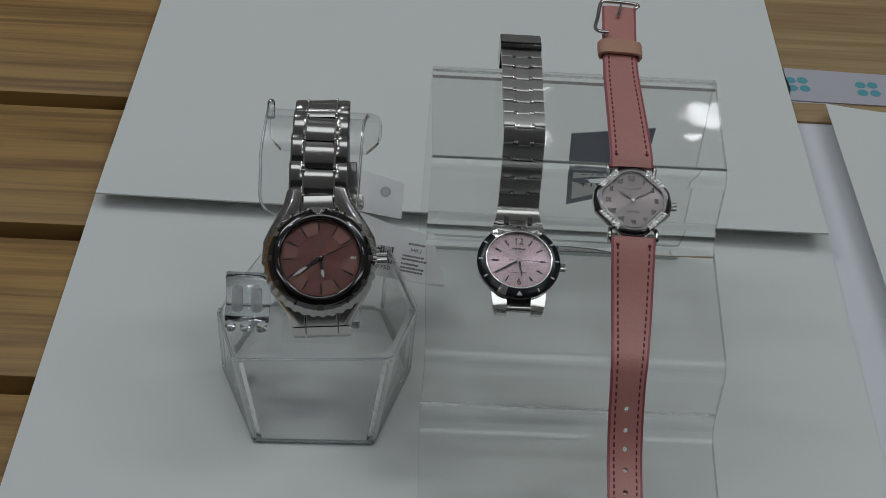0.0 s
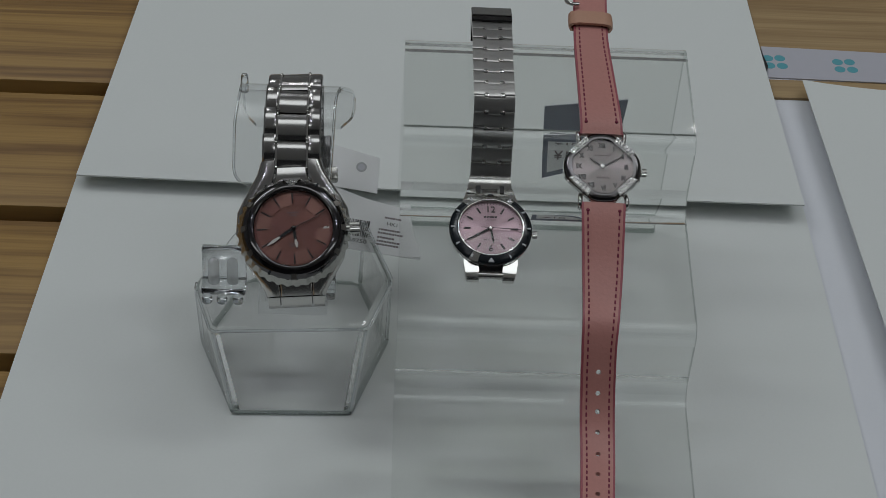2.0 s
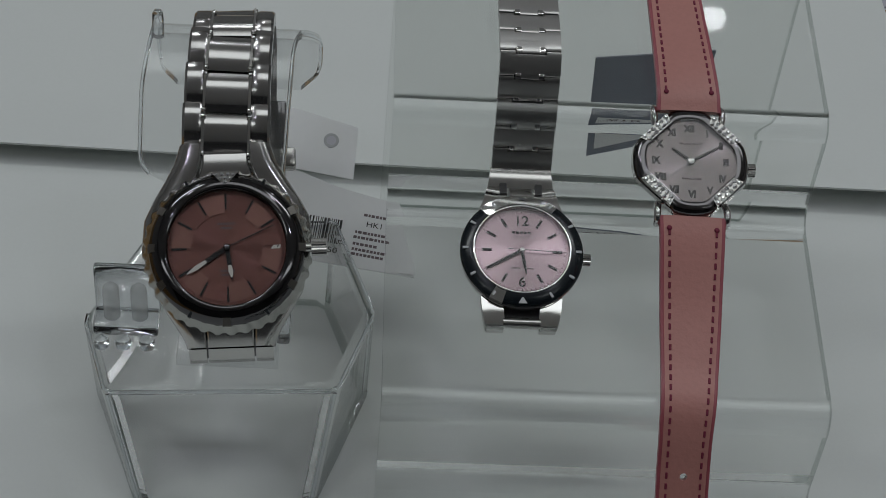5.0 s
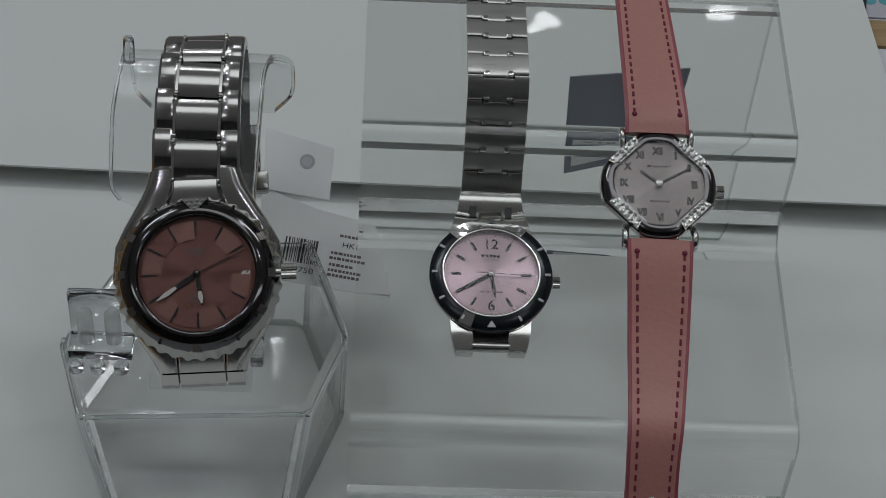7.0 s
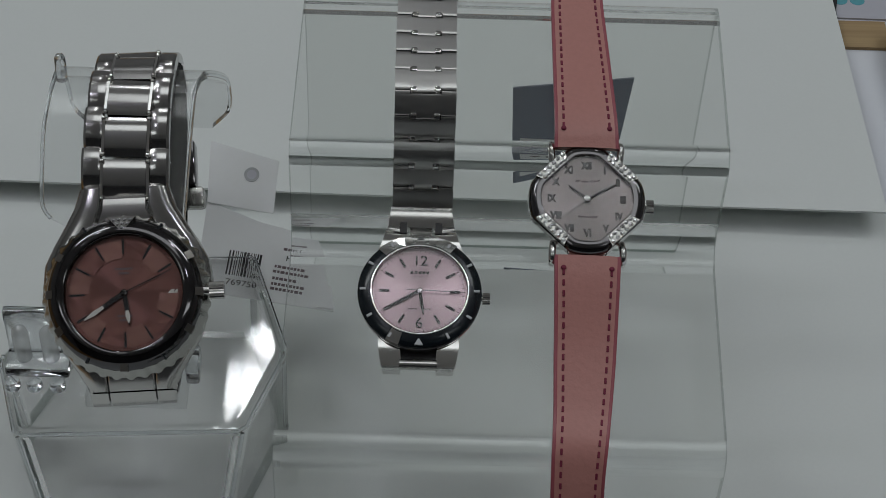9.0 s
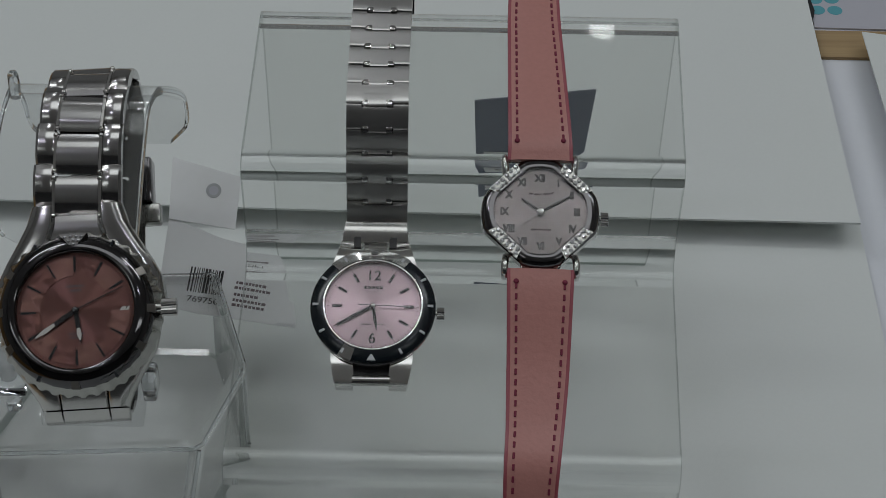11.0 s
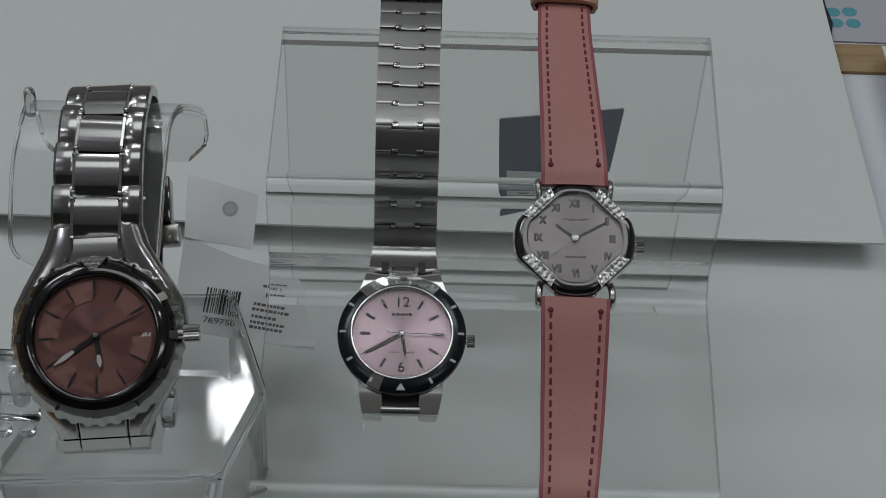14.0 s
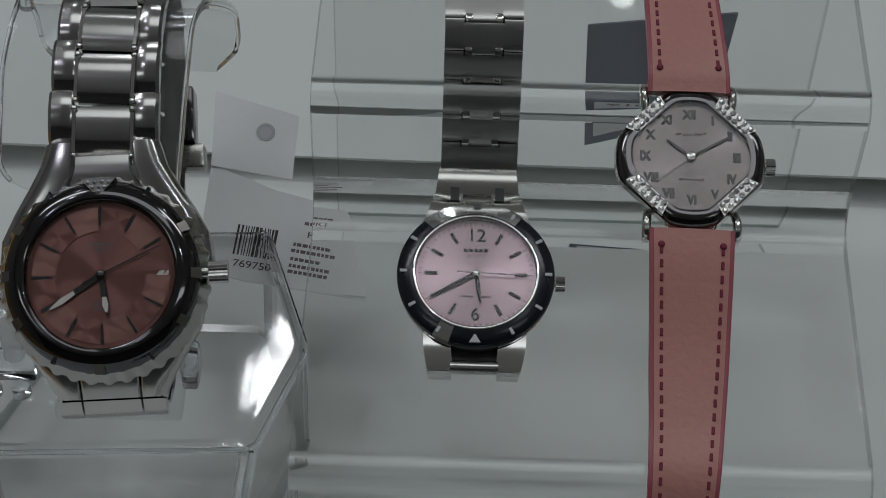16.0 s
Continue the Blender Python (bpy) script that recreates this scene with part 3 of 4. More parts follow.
def pointer(name, angle, r0, r1, w0, w1, z, mat, parent, lume=None):
    bm = bmesh.new()
    bar(bm, angle, -r0, r1 * 0.55, w0, w0 * 1.05, z, z + 0.16)
    bar(bm, angle, r1 * 0.55, r1, w0 * 1.05, w1, z, z + 0.16)
    ob = part(name, bm, mat, parent)
    if lume:
        bm = bmesh.new()
        bar(bm, angle, lume[0], (lume[0] + lume[1]) / 2, w0 * 0.7, w0 * 1.1, z + 0.17, z + 0.24)
        bar(bm, angle, (lume[0] + lume[1]) / 2, lume[1], w0 * 1.1, w1 * 0.8, z + 0.17, z + 0.24)
        part("lume", bm, M_lume, ob, "pale lume insert")
    return ob


def crown(parent, x, r, length, mat):
    bm = bmesh.new()
    n = 20
    pts = []
    for i in range(n * 2):
        a = math.pi * i / n
        q = r * (1.0 if i % 2 else 0.9)
        pts.append((q * math.cos(a), q * math.sin(a)))
    prism(bm, pts, x, x + length, "x")
    bmesh.ops.translate(bm, vec=(0, 0, -4.5), verts=bm.verts)
    ob = part("crown", bm, mat, parent, "ridged steel crown")
    bm = bmesh.new()
    lathe(bm, [(0, 2), (r * 0.55, 2), (r * 0.55, 0), (0, 0)], 20)
    moved(bm, Matrix.LocRotScale((x - 1.9, 0, -4.5), Euler((0, radians(90), 0)), None))
    part("stem", bm, mat, ob)
    return ob


# ---- the large watch with the copper dial
w1 = tagged(new("wrist_watch"), "large steel watch with copper red dial on the clear stand", "watch", group="wrist watches")
w1.matrix_world = H1 @ Matrix.Rotation(radians(4.5), 4, "Z")
R1 = 18.9
bm = bmesh.new()
lathe(bm, [(0, -12), (14.5, -12), (17.2, -10.5), (17.8, -8), (17.6, -5.6), (0, -5.6)], 72)
case = part("case", bm, M_steel, w1, smooth=False)
bm = bmesh.new()
pts = []
for i in range(144):
    a = 2 * math.pi * i / 144
    q = 1.0 if i % 4 < 2 else 0.972
    pts.append((q * math.cos(a), q * math.sin(a)))
loft(bm, [[(x * r, y * r, z) for x, y in pts] for r, z in ((18.6, -6.6), (19.3, -6.2), (18.9, -5.3), (17.6, -3.35))])
part("knurled_ring", bm, M_worn, w1)
bm = bmesh.new()
lathe(bm, [(17.2, -3.3), (17.55, -2.9), (17.2, -2.0), (16.0, -0.75), (14.4, -0.1), (13.6, -0.1), (13.3, -0.5), (13.2, -1.9), (17.2, -3.3)], 96)
bezel = part("bezel", bm, M_bezel, w1, "dark polished bezel", smooth=True)
for a in (60, 90, 120, 180, 240, 270, 300):
    bm = bmesh.new()
    sector(bm, 16.1, 17.75, a - 1.6, a + 4.6, -3.2, -1.9, 4, z_in=-0.75)
    part("tab", bm, M_tab, bezel)
for a in (150, 210, 30, 330):
    bm = bmesh.new()
    bar(bm, a, 16.2, 17.9, 0.5, 0.5, -3.2, -1.3)
    part("tab", bm, M_black, bezel)
bm = shape([(-3.2, 17.4), (3.2, 17.4), (0.35, 14.2), (-0.35, 14.2)], -2.8, -0.28)
vee = part("vee_plate", bm, M_steel, bezel, "stone-set silver wedge")
for sx, sy in ((-1.9, 16.6), (-0.6, 16.7), (0.7, 16.7), (1.9, 16.6), (-1.1, 15.7), (0.1, 15.8), (1.2, 15.7), (0.0, 14.9)):
    bm = bmesh.new()
    bmesh.ops.create_icosphere(bm, subdivisions=1, radius=0.48)
    bmesh.ops.translate(bm, vec=(sx, sy, -0.25), verts=bm.verts)
    part("stone", bm, M_stone, vee)
bm = bmesh.new()
lathe(bm, [(0, -1.9), (13.3, -1.9), (13.3, -2.6), (0, -2.6)], 96)
dial = part("dial", bm, M_dial_red, w1, "copper red sunburst dial", smooth=False)
for k in range(12):
    bm = bmesh.new()
    sector(bm, 8.0, 12.3, k * 30 + 1.8, k * 30 + 28.2, -1.9, -1.80 if k % 2 else -1.72, 6, z_in=-1.70 if k % 3 else -1.86)
    part("field", bm, M_dial_red2 if k % 2 else M_dial_red, dial)
    if k != 3:
        bm = bmesh.new()
        bar(bm, k * 30, 8.9, 12.4, 0.36, 0.56, -1.9, -1.6)
        part("hour_marker", bm, M_ink_shade, dial)
for k in range(60):
    if k % 5:
        bm = bmesh.new()
        bar(bm, k * 6, 12.5, 12.9, 0.14, 0.14, -1.9, -1.86)
        part("minute_marker", bm, M_ink_shade, dial)
bm = shape([(9.8, -0.5), (12.0, -0.5), (12.2, 0.9), (11.0, 0.9)], -1.9, -1.76)
part("date_window", bm, M_lume, dial, "pale date window")
bm = shape([(11.15, -0.2), (11.4, -0.2), (11.95, 0.7), (11.65, 0.7)], -1.75, -1.73)
part("date_mark", bm, M_ink_shade, dial)
for yy, ww in ((5.6, 4.2), (4.6, 2.6), (-5.2, 3.4), (-6.1, 2.8)):
    bm = shape([(-ww / 2, yy - 0.22), (ww / 2, yy - 0.22), (ww / 2, yy + 0.22), (-ww / 2, yy + 0.22)], -1.9, -1.85)
    part("print_bar", bm, M_grey_ink, dial)
pointer("hour_pointer", 172, 0.5, 7.4, 1.0, 0.35, -1.5, M_ink_shade, w1, (4.1, 6.9))
pointer("minute_pointer", 237, 0.5, 10.9, 1.0, 0.3, -1.25, M_ink_shade, w1, (5.6, 10.8))
pointer("second_pointer", 66, 3.5, 12.0, 0.26, 0.16, -1.0, M_ink_shade, w1)
bm = bmesh.new()
lathe(bm, [(0, -0.7), (0.6, -0.75), (0.85, -1.0), (0.85, -1.7), (0, -1.7)], 24)
part("centre_pin", bm, M_gun, w1, smooth=True)
bm = bmesh.new()
lathe(bm, [(0, -0.2), (13.2, -0.25), (13.28, -0.45), (13.28, -0.55), (0, -0.5)], 72)
part("glass", bm, M_crystal, w1)
crown(w1, 19.0, 2.0, 3.4, M_steel)
# shoulders that flow from the case into the bracelet
UPPER = ((1, 14.5, 19.7, -6.9, -11.5), (8, 12.5, 18.9, -6.1, -11.3), (12.5, 9.8, 16.6, -5.5, -11), (17, 6.9, 13.8, -4.9, -10.5), (21, 5.7, 11.6, -4.6, -10), (25.2, 5.4, 10.4, -4.9, -9.6))
LOWER = ((1, 14, 18.4, -7.2, -11.5), (9, 9, 16.8, -6.6, -11), (14, 6.2, 13.8, -7.0, -10.8), (17.2, 5.7, 11.8, -8.2, -11.2), (19.8, 5.6, 10.4, -9.8, -12), (21.2, 5.6, 10.0, -10.9, -13.2))
# lower pieces get a paler steel than upper ones, for the white card's reflection
for s, table_ in ((1, UPPER), (-1, LOWER)):
    for sx in (-1, 1):
        bm = bmesh.new()
        rings = []
        for y, a, b, zt, zb in table_:
            rings.append([(sx * a, s * y, zb), (sx * a, s * y, zt - 0.3), (sx * (a + 0.35), s * y, zt), (sx * ((a + b) / 2), s * y, zt + 0.12), (sx * (b - 1.7), s * y, zt - 0.2), (sx * (b - 0.4), s * y, zt - 1.1), (sx * b, s * y, zt - 2.0), (sx * b, s * y, zb)])
        loft(bm, rings)
        part("lug", bm, M_link if s > 0 else M_steel, w1, smooth=False)
    bm = bmesh.new()
    rings = []
    for y, h, zt in (((11, 9.4, -5.9), (15, 7.3, -5.2), (18, 5.9, -4.8), (20, 5.2, -4.7), (22.6, 5.1, -5.3)) if s > 0 else ((12, 7.0, -6.6), (14.5, 5.5, -7.0), (17.2, 5.3, -8.1), (19.6, 5.2, -9.7), (21.2, 5.2, -11.0))):
        rings.append([(-h, s * y, zt - 2), (-h, s * y, zt - 0.25), (-h + 0.3, s * y, zt), (h - 0.3, s * y, zt), (h, s * y, zt - 0.25), (h, s * y, zt - 2)])
    loft(bm, rings)
    part("end_link", bm, M_link if s > 0 else M_steel, w1)
# the row of links below the case
for x0, x1 in ((-9.6, -5.6), (-5.2, 5.2), (5.6, 9.6)):
    bm = bmesh.new()
    prism(bm, [(-21.5, -11.4), (-22.6, -12.3), (-23.8, -14.4), (-24.0, -16.6), (-22.4, -16.6), (-21.5, -14)], x0, x1, "x")
    bevel_all(bm, 0.3)
    part("link", bm, M_steel, w1)
# added dark filler behind the pieces, in place of the shade in their gaps
bm = bmesh.new()
prism(bm, [(-15, -9.6), (-19, -11.4), (-21.4, -13.6), (-22.8, -16.8), (-18, -16.8), (-14, -11.8)], -9.4, 9.4, "x")
part("hinge", bm, M_gun, w1)
loop = [(0, 22, -5.2), (0.7, 33, -3.6), (1.5, 44, -4.2), (2.4, 53, -7.5), (3.0, 59.5, -14), (3.2, 61.5, -23), (3.2, 58, -32), (2.8, 47, -37), (2.2, 29, -38.5), (1.5, 10, -36.5), (0.8, -8, -33), (0.2, -17.5, -28), (0, -21.4, -22), (0, -22, -17.5)]
line, length = bent(loop, 400)
fr = frames_of(line)
PITCH1 = 10.2
count = int(length / PITCH1)
cmesh = smesh = pmesh = None
for k in range(count):
    p, d, side, nor = fr[min(399, int((k + 0.5) * PITCH1 / length * 399))]
    m = basis(p * MM, side, d, nor)
    root = None
    if cmesh is None:
        bm = bmesh.new()
        q = PITCH1 * 0.46
        for xa, xb in ((-4.6, 4.6), ):
            sec = []
            for i in range(9):
                v = -1 + i / 4
                sec.append((v * q, -1.3 * abs(v) ** 2.6))
            prism(bm, [(y, z) for y, z in sec] + [(q, -3.0), (-q, -3.0)], xa, xb, "x")
        root = part("link", bm, M_link, w1, smooth=False)
        cmesh = root.data
        bm = bmesh.new()
        for sx in (-1, 1):
            rings = []
            for v in [-1 + i / 5 for i in range(11)]:
                drop = -0.2 - 1.5 * abs(v) ** 2.4
                y = v * q * 1.05 + 2.4
                rings.append([(sx * (7.35 - 2.1), y, -3.0), (sx * (7.35 - 2.1), y, drop - 0.25), (sx * (7.35 - 1.5), y, drop), (sx * 7.35, y, drop), (sx * (7.35 + 1.5), y, drop - 0.06), (sx * (7.35 + 2.05), y, drop - 0.5), (sx * (7.35 + 2.1), y, -3.0)])
            loft(bm, rings)
        o2 = part("side_piece", bm, M_link, root)
        smesh = o2.data
        bm = bmesh.new()
        for sx in (-1, 1):
            box(bm, sx * 4.95 - 0.3, sx * 4.95 + 0.3, -q * 0.8, q * 0.8, -2.8, -0.2)
            bmesh.ops.create_icosphere(bm, subdivisions=2, radius=0.62, matrix=Matrix.Translation((sx * 4.95, q * 0.92, -0.55)))
            bmesh.ops.create_icosphere(bm, subdivisions=2, radius=0.62, matrix=Matrix.Translation((sx * 4.95, -q * 0.92, -0.55)))
        o3 = part("pin", bm, M_chrome, root, smooth=True)
        pmesh = o3.data
    else:
        root = new("link", cmesh)
        root.parent = w1
        for nm, me in (("side_piece", smesh), ("pin", pmesh)):
            o = new(nm, me)
            o.parent = root
    root.matrix_local = m @ Matrix.Diagonal((1.07 - 0.022 * min(k, 4), 1, 1, 1))
bm = bmesh.new()
box(bm, 10.2, 14.4, 29.8, 41, -34, -27)
bevel_all(bm, 0.6)
clasp = part("clasp", bm, M_gun, w1, "dark steel fold clasp")
bm = bmesh.new()
box(bm, 10.4, 16.2, 24.6, 29.7, -33, -28)
bevel_all(bm, 0.8)
part("clasp_lever", bm, M_worn, clasp)

# ---- the small watch with the pink dial
w2 = tagged(new("wrist_watch"), "small steel watch with pink dial and black bezel on the steps", "watch", group="wrist watches")
TILT2 = 16.5
w2.matrix_world = mm(-0.2, -2.0, 68.6, TILT2, 0, 0)
W2 = Matrix.LocRotScale((-0.2, -2.0, 68.6), Euler((radians(TILT2), 0, 0)), None)
W2I = W2.inverted()
bm = bmesh.new()
lathe(bm, [(0, -6.0), (9.5, -6.0), (12.6, -5.2), (13.9, -4.0), (14.1, -2.4), (13.6, -1.9), (0, -1.9)], 80)
part("case", bm, M_chrome, w2, smooth=False)
bm = bmesh.new()
lathe(bm, [(14.0, -1.85), (14.15, -1.5), (13.9, -1.0), (11.4, -0.1), (11.0, -0.1), (10.8, -0.5), (10.8, -1.85), (14.0, -1.85)], 96)
bezel = part("bezel", bm, M_black, w2, "black lacquered bezel", smooth=True)
bm = bmesh.new()
sector(bm, 11.1, 14.2, -43, 36, -1.8, -0.93, 16, z_in=-0.02)
part("bezel_segment", bm, M_chrome, bezel, "bright steel segment")
bm = bmesh.new()
sector(bm, 11.1, 14.2, 199, 212, -1.8, -0.93, 5, z_in=-0.02)
part("bezel_segment", bm, M_chrome, bezel, "bright steel segment")
bm = bmesh.new()
lathe(bm, [(11.05, -1.0), (11.25, -0.02), (11.0, 0.08), (10.75, -0.1), (10.75, -1.0)], 96)
part("bezel_rim", bm, M_chrome, bezel, smooth=True)
for k in range(1, 12):
    if k == 6:
        bm = shape([(-1.0, -13.6), (1.0, -13.6), (0.0, -11.9)], -1.6, -0.35)
    else:
        bm = bmesh.new()
        bar(bm, k * 30, 12.2, 13.6, 0.55, 0.55, -1.6, -0.42)
    part("hour_bar", bm, M_grey_metal, bezel)
bm = shape([(-1.0, 13.4), (1.0, 13.4), (0.6, 12.8), (-0.6, 12.8)], -1.6, -0.35)
part("hour_bar", bm, M_black, bezel)
bm = bmesh.new()
lathe(bm, [(0, -1.3), (10.8, -1.3), (10.8, -1.84), (0, -1.84)], 96)
dial = part("dial", bm, M_dial_pink, w2, "pale pink sunburst dial")
for k in range(60):
    bm = bmesh.new()
    bar(bm, k * 6, 9.75, 10.3, 0.16, 0.16, -1.3, -1.26)
    part("minute_marker", bm, M_ink_shade, dial)
    if k % 5 == 0 and k not in (0, 30):
        bm = bmesh.new()
        bar(bm, k * 6, 6.9, 9.2, 0.55, 0.6, -1.3, -1.05)
        part("hour_marker", bm, M_ink_shade, dial)
writing("numeral", "12", 3.5, M_ink_shade, dial, Matrix.Translation((0, 7.6, -1.2)), 0.08, bold=0.03)
writing("numeral", "6", 3.5, M_ink_shade, dial, Matrix.Translation((0, -8.0, -1.2)), 0.08, bold=0.03)
for i, xx in enumerate((-1.9, -0.95, 0.0, 0.85, 1.75)):
    bm = shape([(xx - 0.34, 4.35), (xx + 0.34, 4.35), (xx + 0.34, 5.05), (xx - 0.34, 5.05)], -1.3, -1.24)
    part("maker_mark", bm, M_ink_shade, dial)
writing("lettering", "QUARTZ", 0.95, M_grey_ink, dial, Matrix.Translation((0, 3.6, -1.27)), 0.02)
for xx, ww in ((-1.6, 2.4), (1.6, 2.2)):
    bm = shape([(xx - ww / 2, -4.6), (xx + ww / 2, -4.6), (xx + ww / 2, -4.25), (xx - ww / 2, -4.25)], -1.3, -1.26)
    part("print_bar", bm, M_grey_ink, dial)
pointer("hour_pointer", 171, 0.5, 6.0, 0.75, 0.25, -1.0, M_ink_shade, w2)
pointer("minute_pointer", 239, 0.5, 9.6, 0.65, 0.2, -0.8, M_ink_shade, w2)
pointer("second_pointer", 92, 3.4, 9.6, 0.16, 0.12, -0.6, M_gun, w2)
bm = bmesh.new()
lathe(bm, [(0, -0.4), (0.5, -0.45), (0.75, -0.7), (0.75, -1.2), (0, -1.2)], 20)
part("centre_pin", bm, M_chrome, w2, smooth=True)
bm = bmesh.new()
lathe(bm, [(0, -0.1), (10.7, -0.15), (10.72, -0.3), (0, -0.3)], 64)
part("glass", bm, M_crystal, w2)
crown(w2, 14.4, 1.4, 1.7, M_chrome)
for sx in (-1, 1):
    # upper and lower horns
    bm = bmesh.new()
    loft(bm, [[(sx * a, y, zb), (sx * b, y, zb), (sx * b, y, zt), (sx * a, y, zt)] for y, a, b, zt, zb in ((9.5, 3.2, 10.2, -2.0, -6), (13, 3.2, 8.9, -2.2, -6), (16.5, 3.1, 7.9, -2.2, -6.4), (17.3, 3.1, 7.6, -2.6, -6.4))])
    bevel_all(bm, 0.3)
    part("horn", bm, M_chrome, w2)
    bm = bmesh.new()
    loft(bm, [[(sx * a, y, zb), (sx * b, y, zb), (sx * b, y, zt), (sx * a, y, zt)] for y, a, b, zt, zb in ((-9.5, 4.2, 9.3, -2.4, -5.2), (-13, 4.2, 9.1, -2.8, -5.2), (-16.2, 3.9, 8.6, -3.0, -5.6), (-17.8, 3.9, 8.2, -3.4, -6.0), (-18.6, 4.0, 7.8, -4.4, -6.0))])
    bevel_all(bm, 0.35)
    part("horn", bm, M_chrome, w2)
bm = bmesh.new()
lathe(bm, [(0, 7.4), (0.6, 7.4), (0.6, -7.4), (0, -7.4)], 16)
moved(bm, Matrix.LocRotScale((0, -17.0, -3.9), Euler((0, radians(90), 0)), None))
part("spring_bar", bm, M_steel, w2, smooth=True)
# black box that paints the shade between the lower horns
bm = bmesh.new()
box(bm, -4.3, 4.3, -16.4, -9, -5.2, -4.6)
part("recess", bm, M_ink_shade, w2)
bm = bmesh.new()
lathe(bm, [(0, 4.2), (1.25, 4.2), (1.25, -4.2), (0, -4.2)], 20)
moved(bm, Matrix.LocRotScale((0, -17.0, -3.9), Euler((0, radians(90), 0)), None))
part("end_bar", bm, M_steel, w2)
bm = bmesh.new()
loft(bm, [[(-h, y, zb), (h, y, zb), (h, y, zt), (-h, y, zt)] for y, h, zt, zb in ((17.2, 7.6, -3.0, -6.0), (18.4, 7.5, -2.5, -6.0), (20.4, 7.2, -2.0, -5.0), (22.4, 7.0, -2.3, -4.6))])
part("end_link", bm, M_steel, w2)
# two black boxes that paint the shaded notches of the end link
for sx in (-1, 1):
    bm = bmesh.new()
    box(bm, min(sx * 3.3, sx * 4.9), max(sx * 3.3, sx * 4.9), 15.2, 17.9, -3.4, -1.9)
    part("recess", bm, M_ink_shade, w2)
bm = bmesh.new()
loft(bm, [[(-2.6, y, zb), (2.6, y, zb), (2.6, y, zt), (-2.6, y, zt)] for y, zt, zb in ((12, -2.0, -5.5), (16, -2.6, -5.5), (18, -3.4, -5.8))])
part("end_link", bm, M_chrome, w2)
band_w = [(0, 19.4, 71.8), (0, 21.4, 77.5), (0, 23.5, 83.4), (0, 25.6, 89.2), (0.0, 27.5, 94.6), (0.0, 30.2, 98.4), (-0.1, 35, 100.2), (-0.1, 40, 100.5), (-0.1, 44, 100.7), (-0.1, 50, 101.0), (0.0, 57, 101.6), (0.1, 64, 101.8), (0.2, 72, 100.8), (0.3, 82, 98.8)]
line, length = bent([W2I @ Vector(p) for p in band_w], 400)
fr = frames_of(line)
PITCH2 = 6.0
lmesh = None
for k in range(int((length - 6) / PITCH2)):
    p, d, side, nor = fr[min(399, int((k + 0.55) * PITCH2 / length * 399))]
    m = basis(p * MM, side, d, nor)
    if lmesh is None:
        bm = bracelet_link(14.0, PITCH2, 1.9, 7.2)
        o = part("link", bm, M_satin, w2)
        lmesh = o.data
    else:
        o = new("link", lmesh)
        o.parent = w2
    o.matrix_local = m
    for sx in (-1, 1):
        bm = bmesh.new()
        box(bm, sx * 2.7 - 0.7, sx * 2.7 + 0.7, -PITCH2 * 0.6, -PITCH2 * 0.36, -1.0, 0.2)
        bevel_all(bm, 0.25, 2)
        part("stud", bm, M_chrome, o)
# added dark strip under the links: paints the shade in their gaps
bm = bmesh.new()
ribbon(bm, [p - nor * 1.5 for p, d, side, nor in fr[8:372:6]], 13.4, 0.4, cols=2)
part("hinge_strip", bm, M_ink_shade, w2)
p, d, side, nor = fr[int(399 * (1 - 4.5 / length))]
bm = bmesh.new()
prism(bm, [(-5.6, -7.8), (-5.2, 0.6), (-3, 1.4), (3.4, 1.4), (4.6, 0.4), (4.6, -7.8)], -7.2, 7.2, "x")
bevel_all(bm, 0.5)
o = part("clasp", bm, M_gun, w2, "dark steel fold clasp")
o.matrix_local = basis(p * MM, side, d, nor)
bm = bmesh.new()
prism(bm, [(-3.0, 1.45), (3.2, 1.45), (3.2, 1.75), (-3.0, 1.75)], -7.0, 7.0, "x")
o2 = part("clasp_plate", bm, M_steel, o)

# ---- the small watch on a pink leather strap
w3 = tagged(new("wrist_watch"), "small faceted steel watch with stones on a pink leather strap", "watch", group="wrist watches")
TILT3 = 20.0
w3.matrix_world = mm(36.9, 10.4, 87.0, TILT3, 0, 0)
W3 = Matrix.LocRotScale((36.9, 10.4, 87.0), Euler((radians(TILT3), 0, 0)), None)
W3I = W3.inverted()


def facet(rx, ry, cut, n=96):
    """A rounded eight-sided outline: arcs above, below and beside, straight cuts between."""
    pts = []
    for i in range(n):
        a = 2 * math.pi * i / n
        c, s = math.cos(a), math.sin(a)
        r = 1.0
        k = abs(c) * math.cos(radians(46)) + abs(s) * math.sin(radians(46))
        r = min(1.0, cut / k)
        pts.append((rx * r * c, ry * r * s))
    return pts


OUT = facet(13.4, 13.6, 0.90)
IN = facet(10.4, 10.6, 0.885)
bm = bmesh.new()
loft(bm, [[(x * 0.7, y * 0.7, -5.6) for x, y in OUT], [(x * 0.93, y * 0.93, -4.6) for x, y in OUT], [(x, y, -3) for x, y in OUT], [(x * 0.985, y * 0.985, -1.8) for x, y in OUT]])
part("case", bm, M_chrome, w3, smooth=False)
bm = bmesh.new()
loft(bm, [[(x * 0.985, y * 0.985, -1.75) for x, y in OUT], [(x * 0.97, y * 0.97, -1.1) for x, y in OUT], [(a[0] * 0.6 + b[0] * 0.4, a[1] * 0.6 + b[1] * 0.4, -0.3) for a, b in zip(OUT, IN)], [(a[0] * 0.25 + b[0] * 0.75, a[1] * 0.25 + b[1] * 0.75, -0.05) for a, b in zip(OUT, IN)], [(x, y, -0.2) for x, y in IN], [(x, y, -1.75) for x, y in IN]], cap=False)
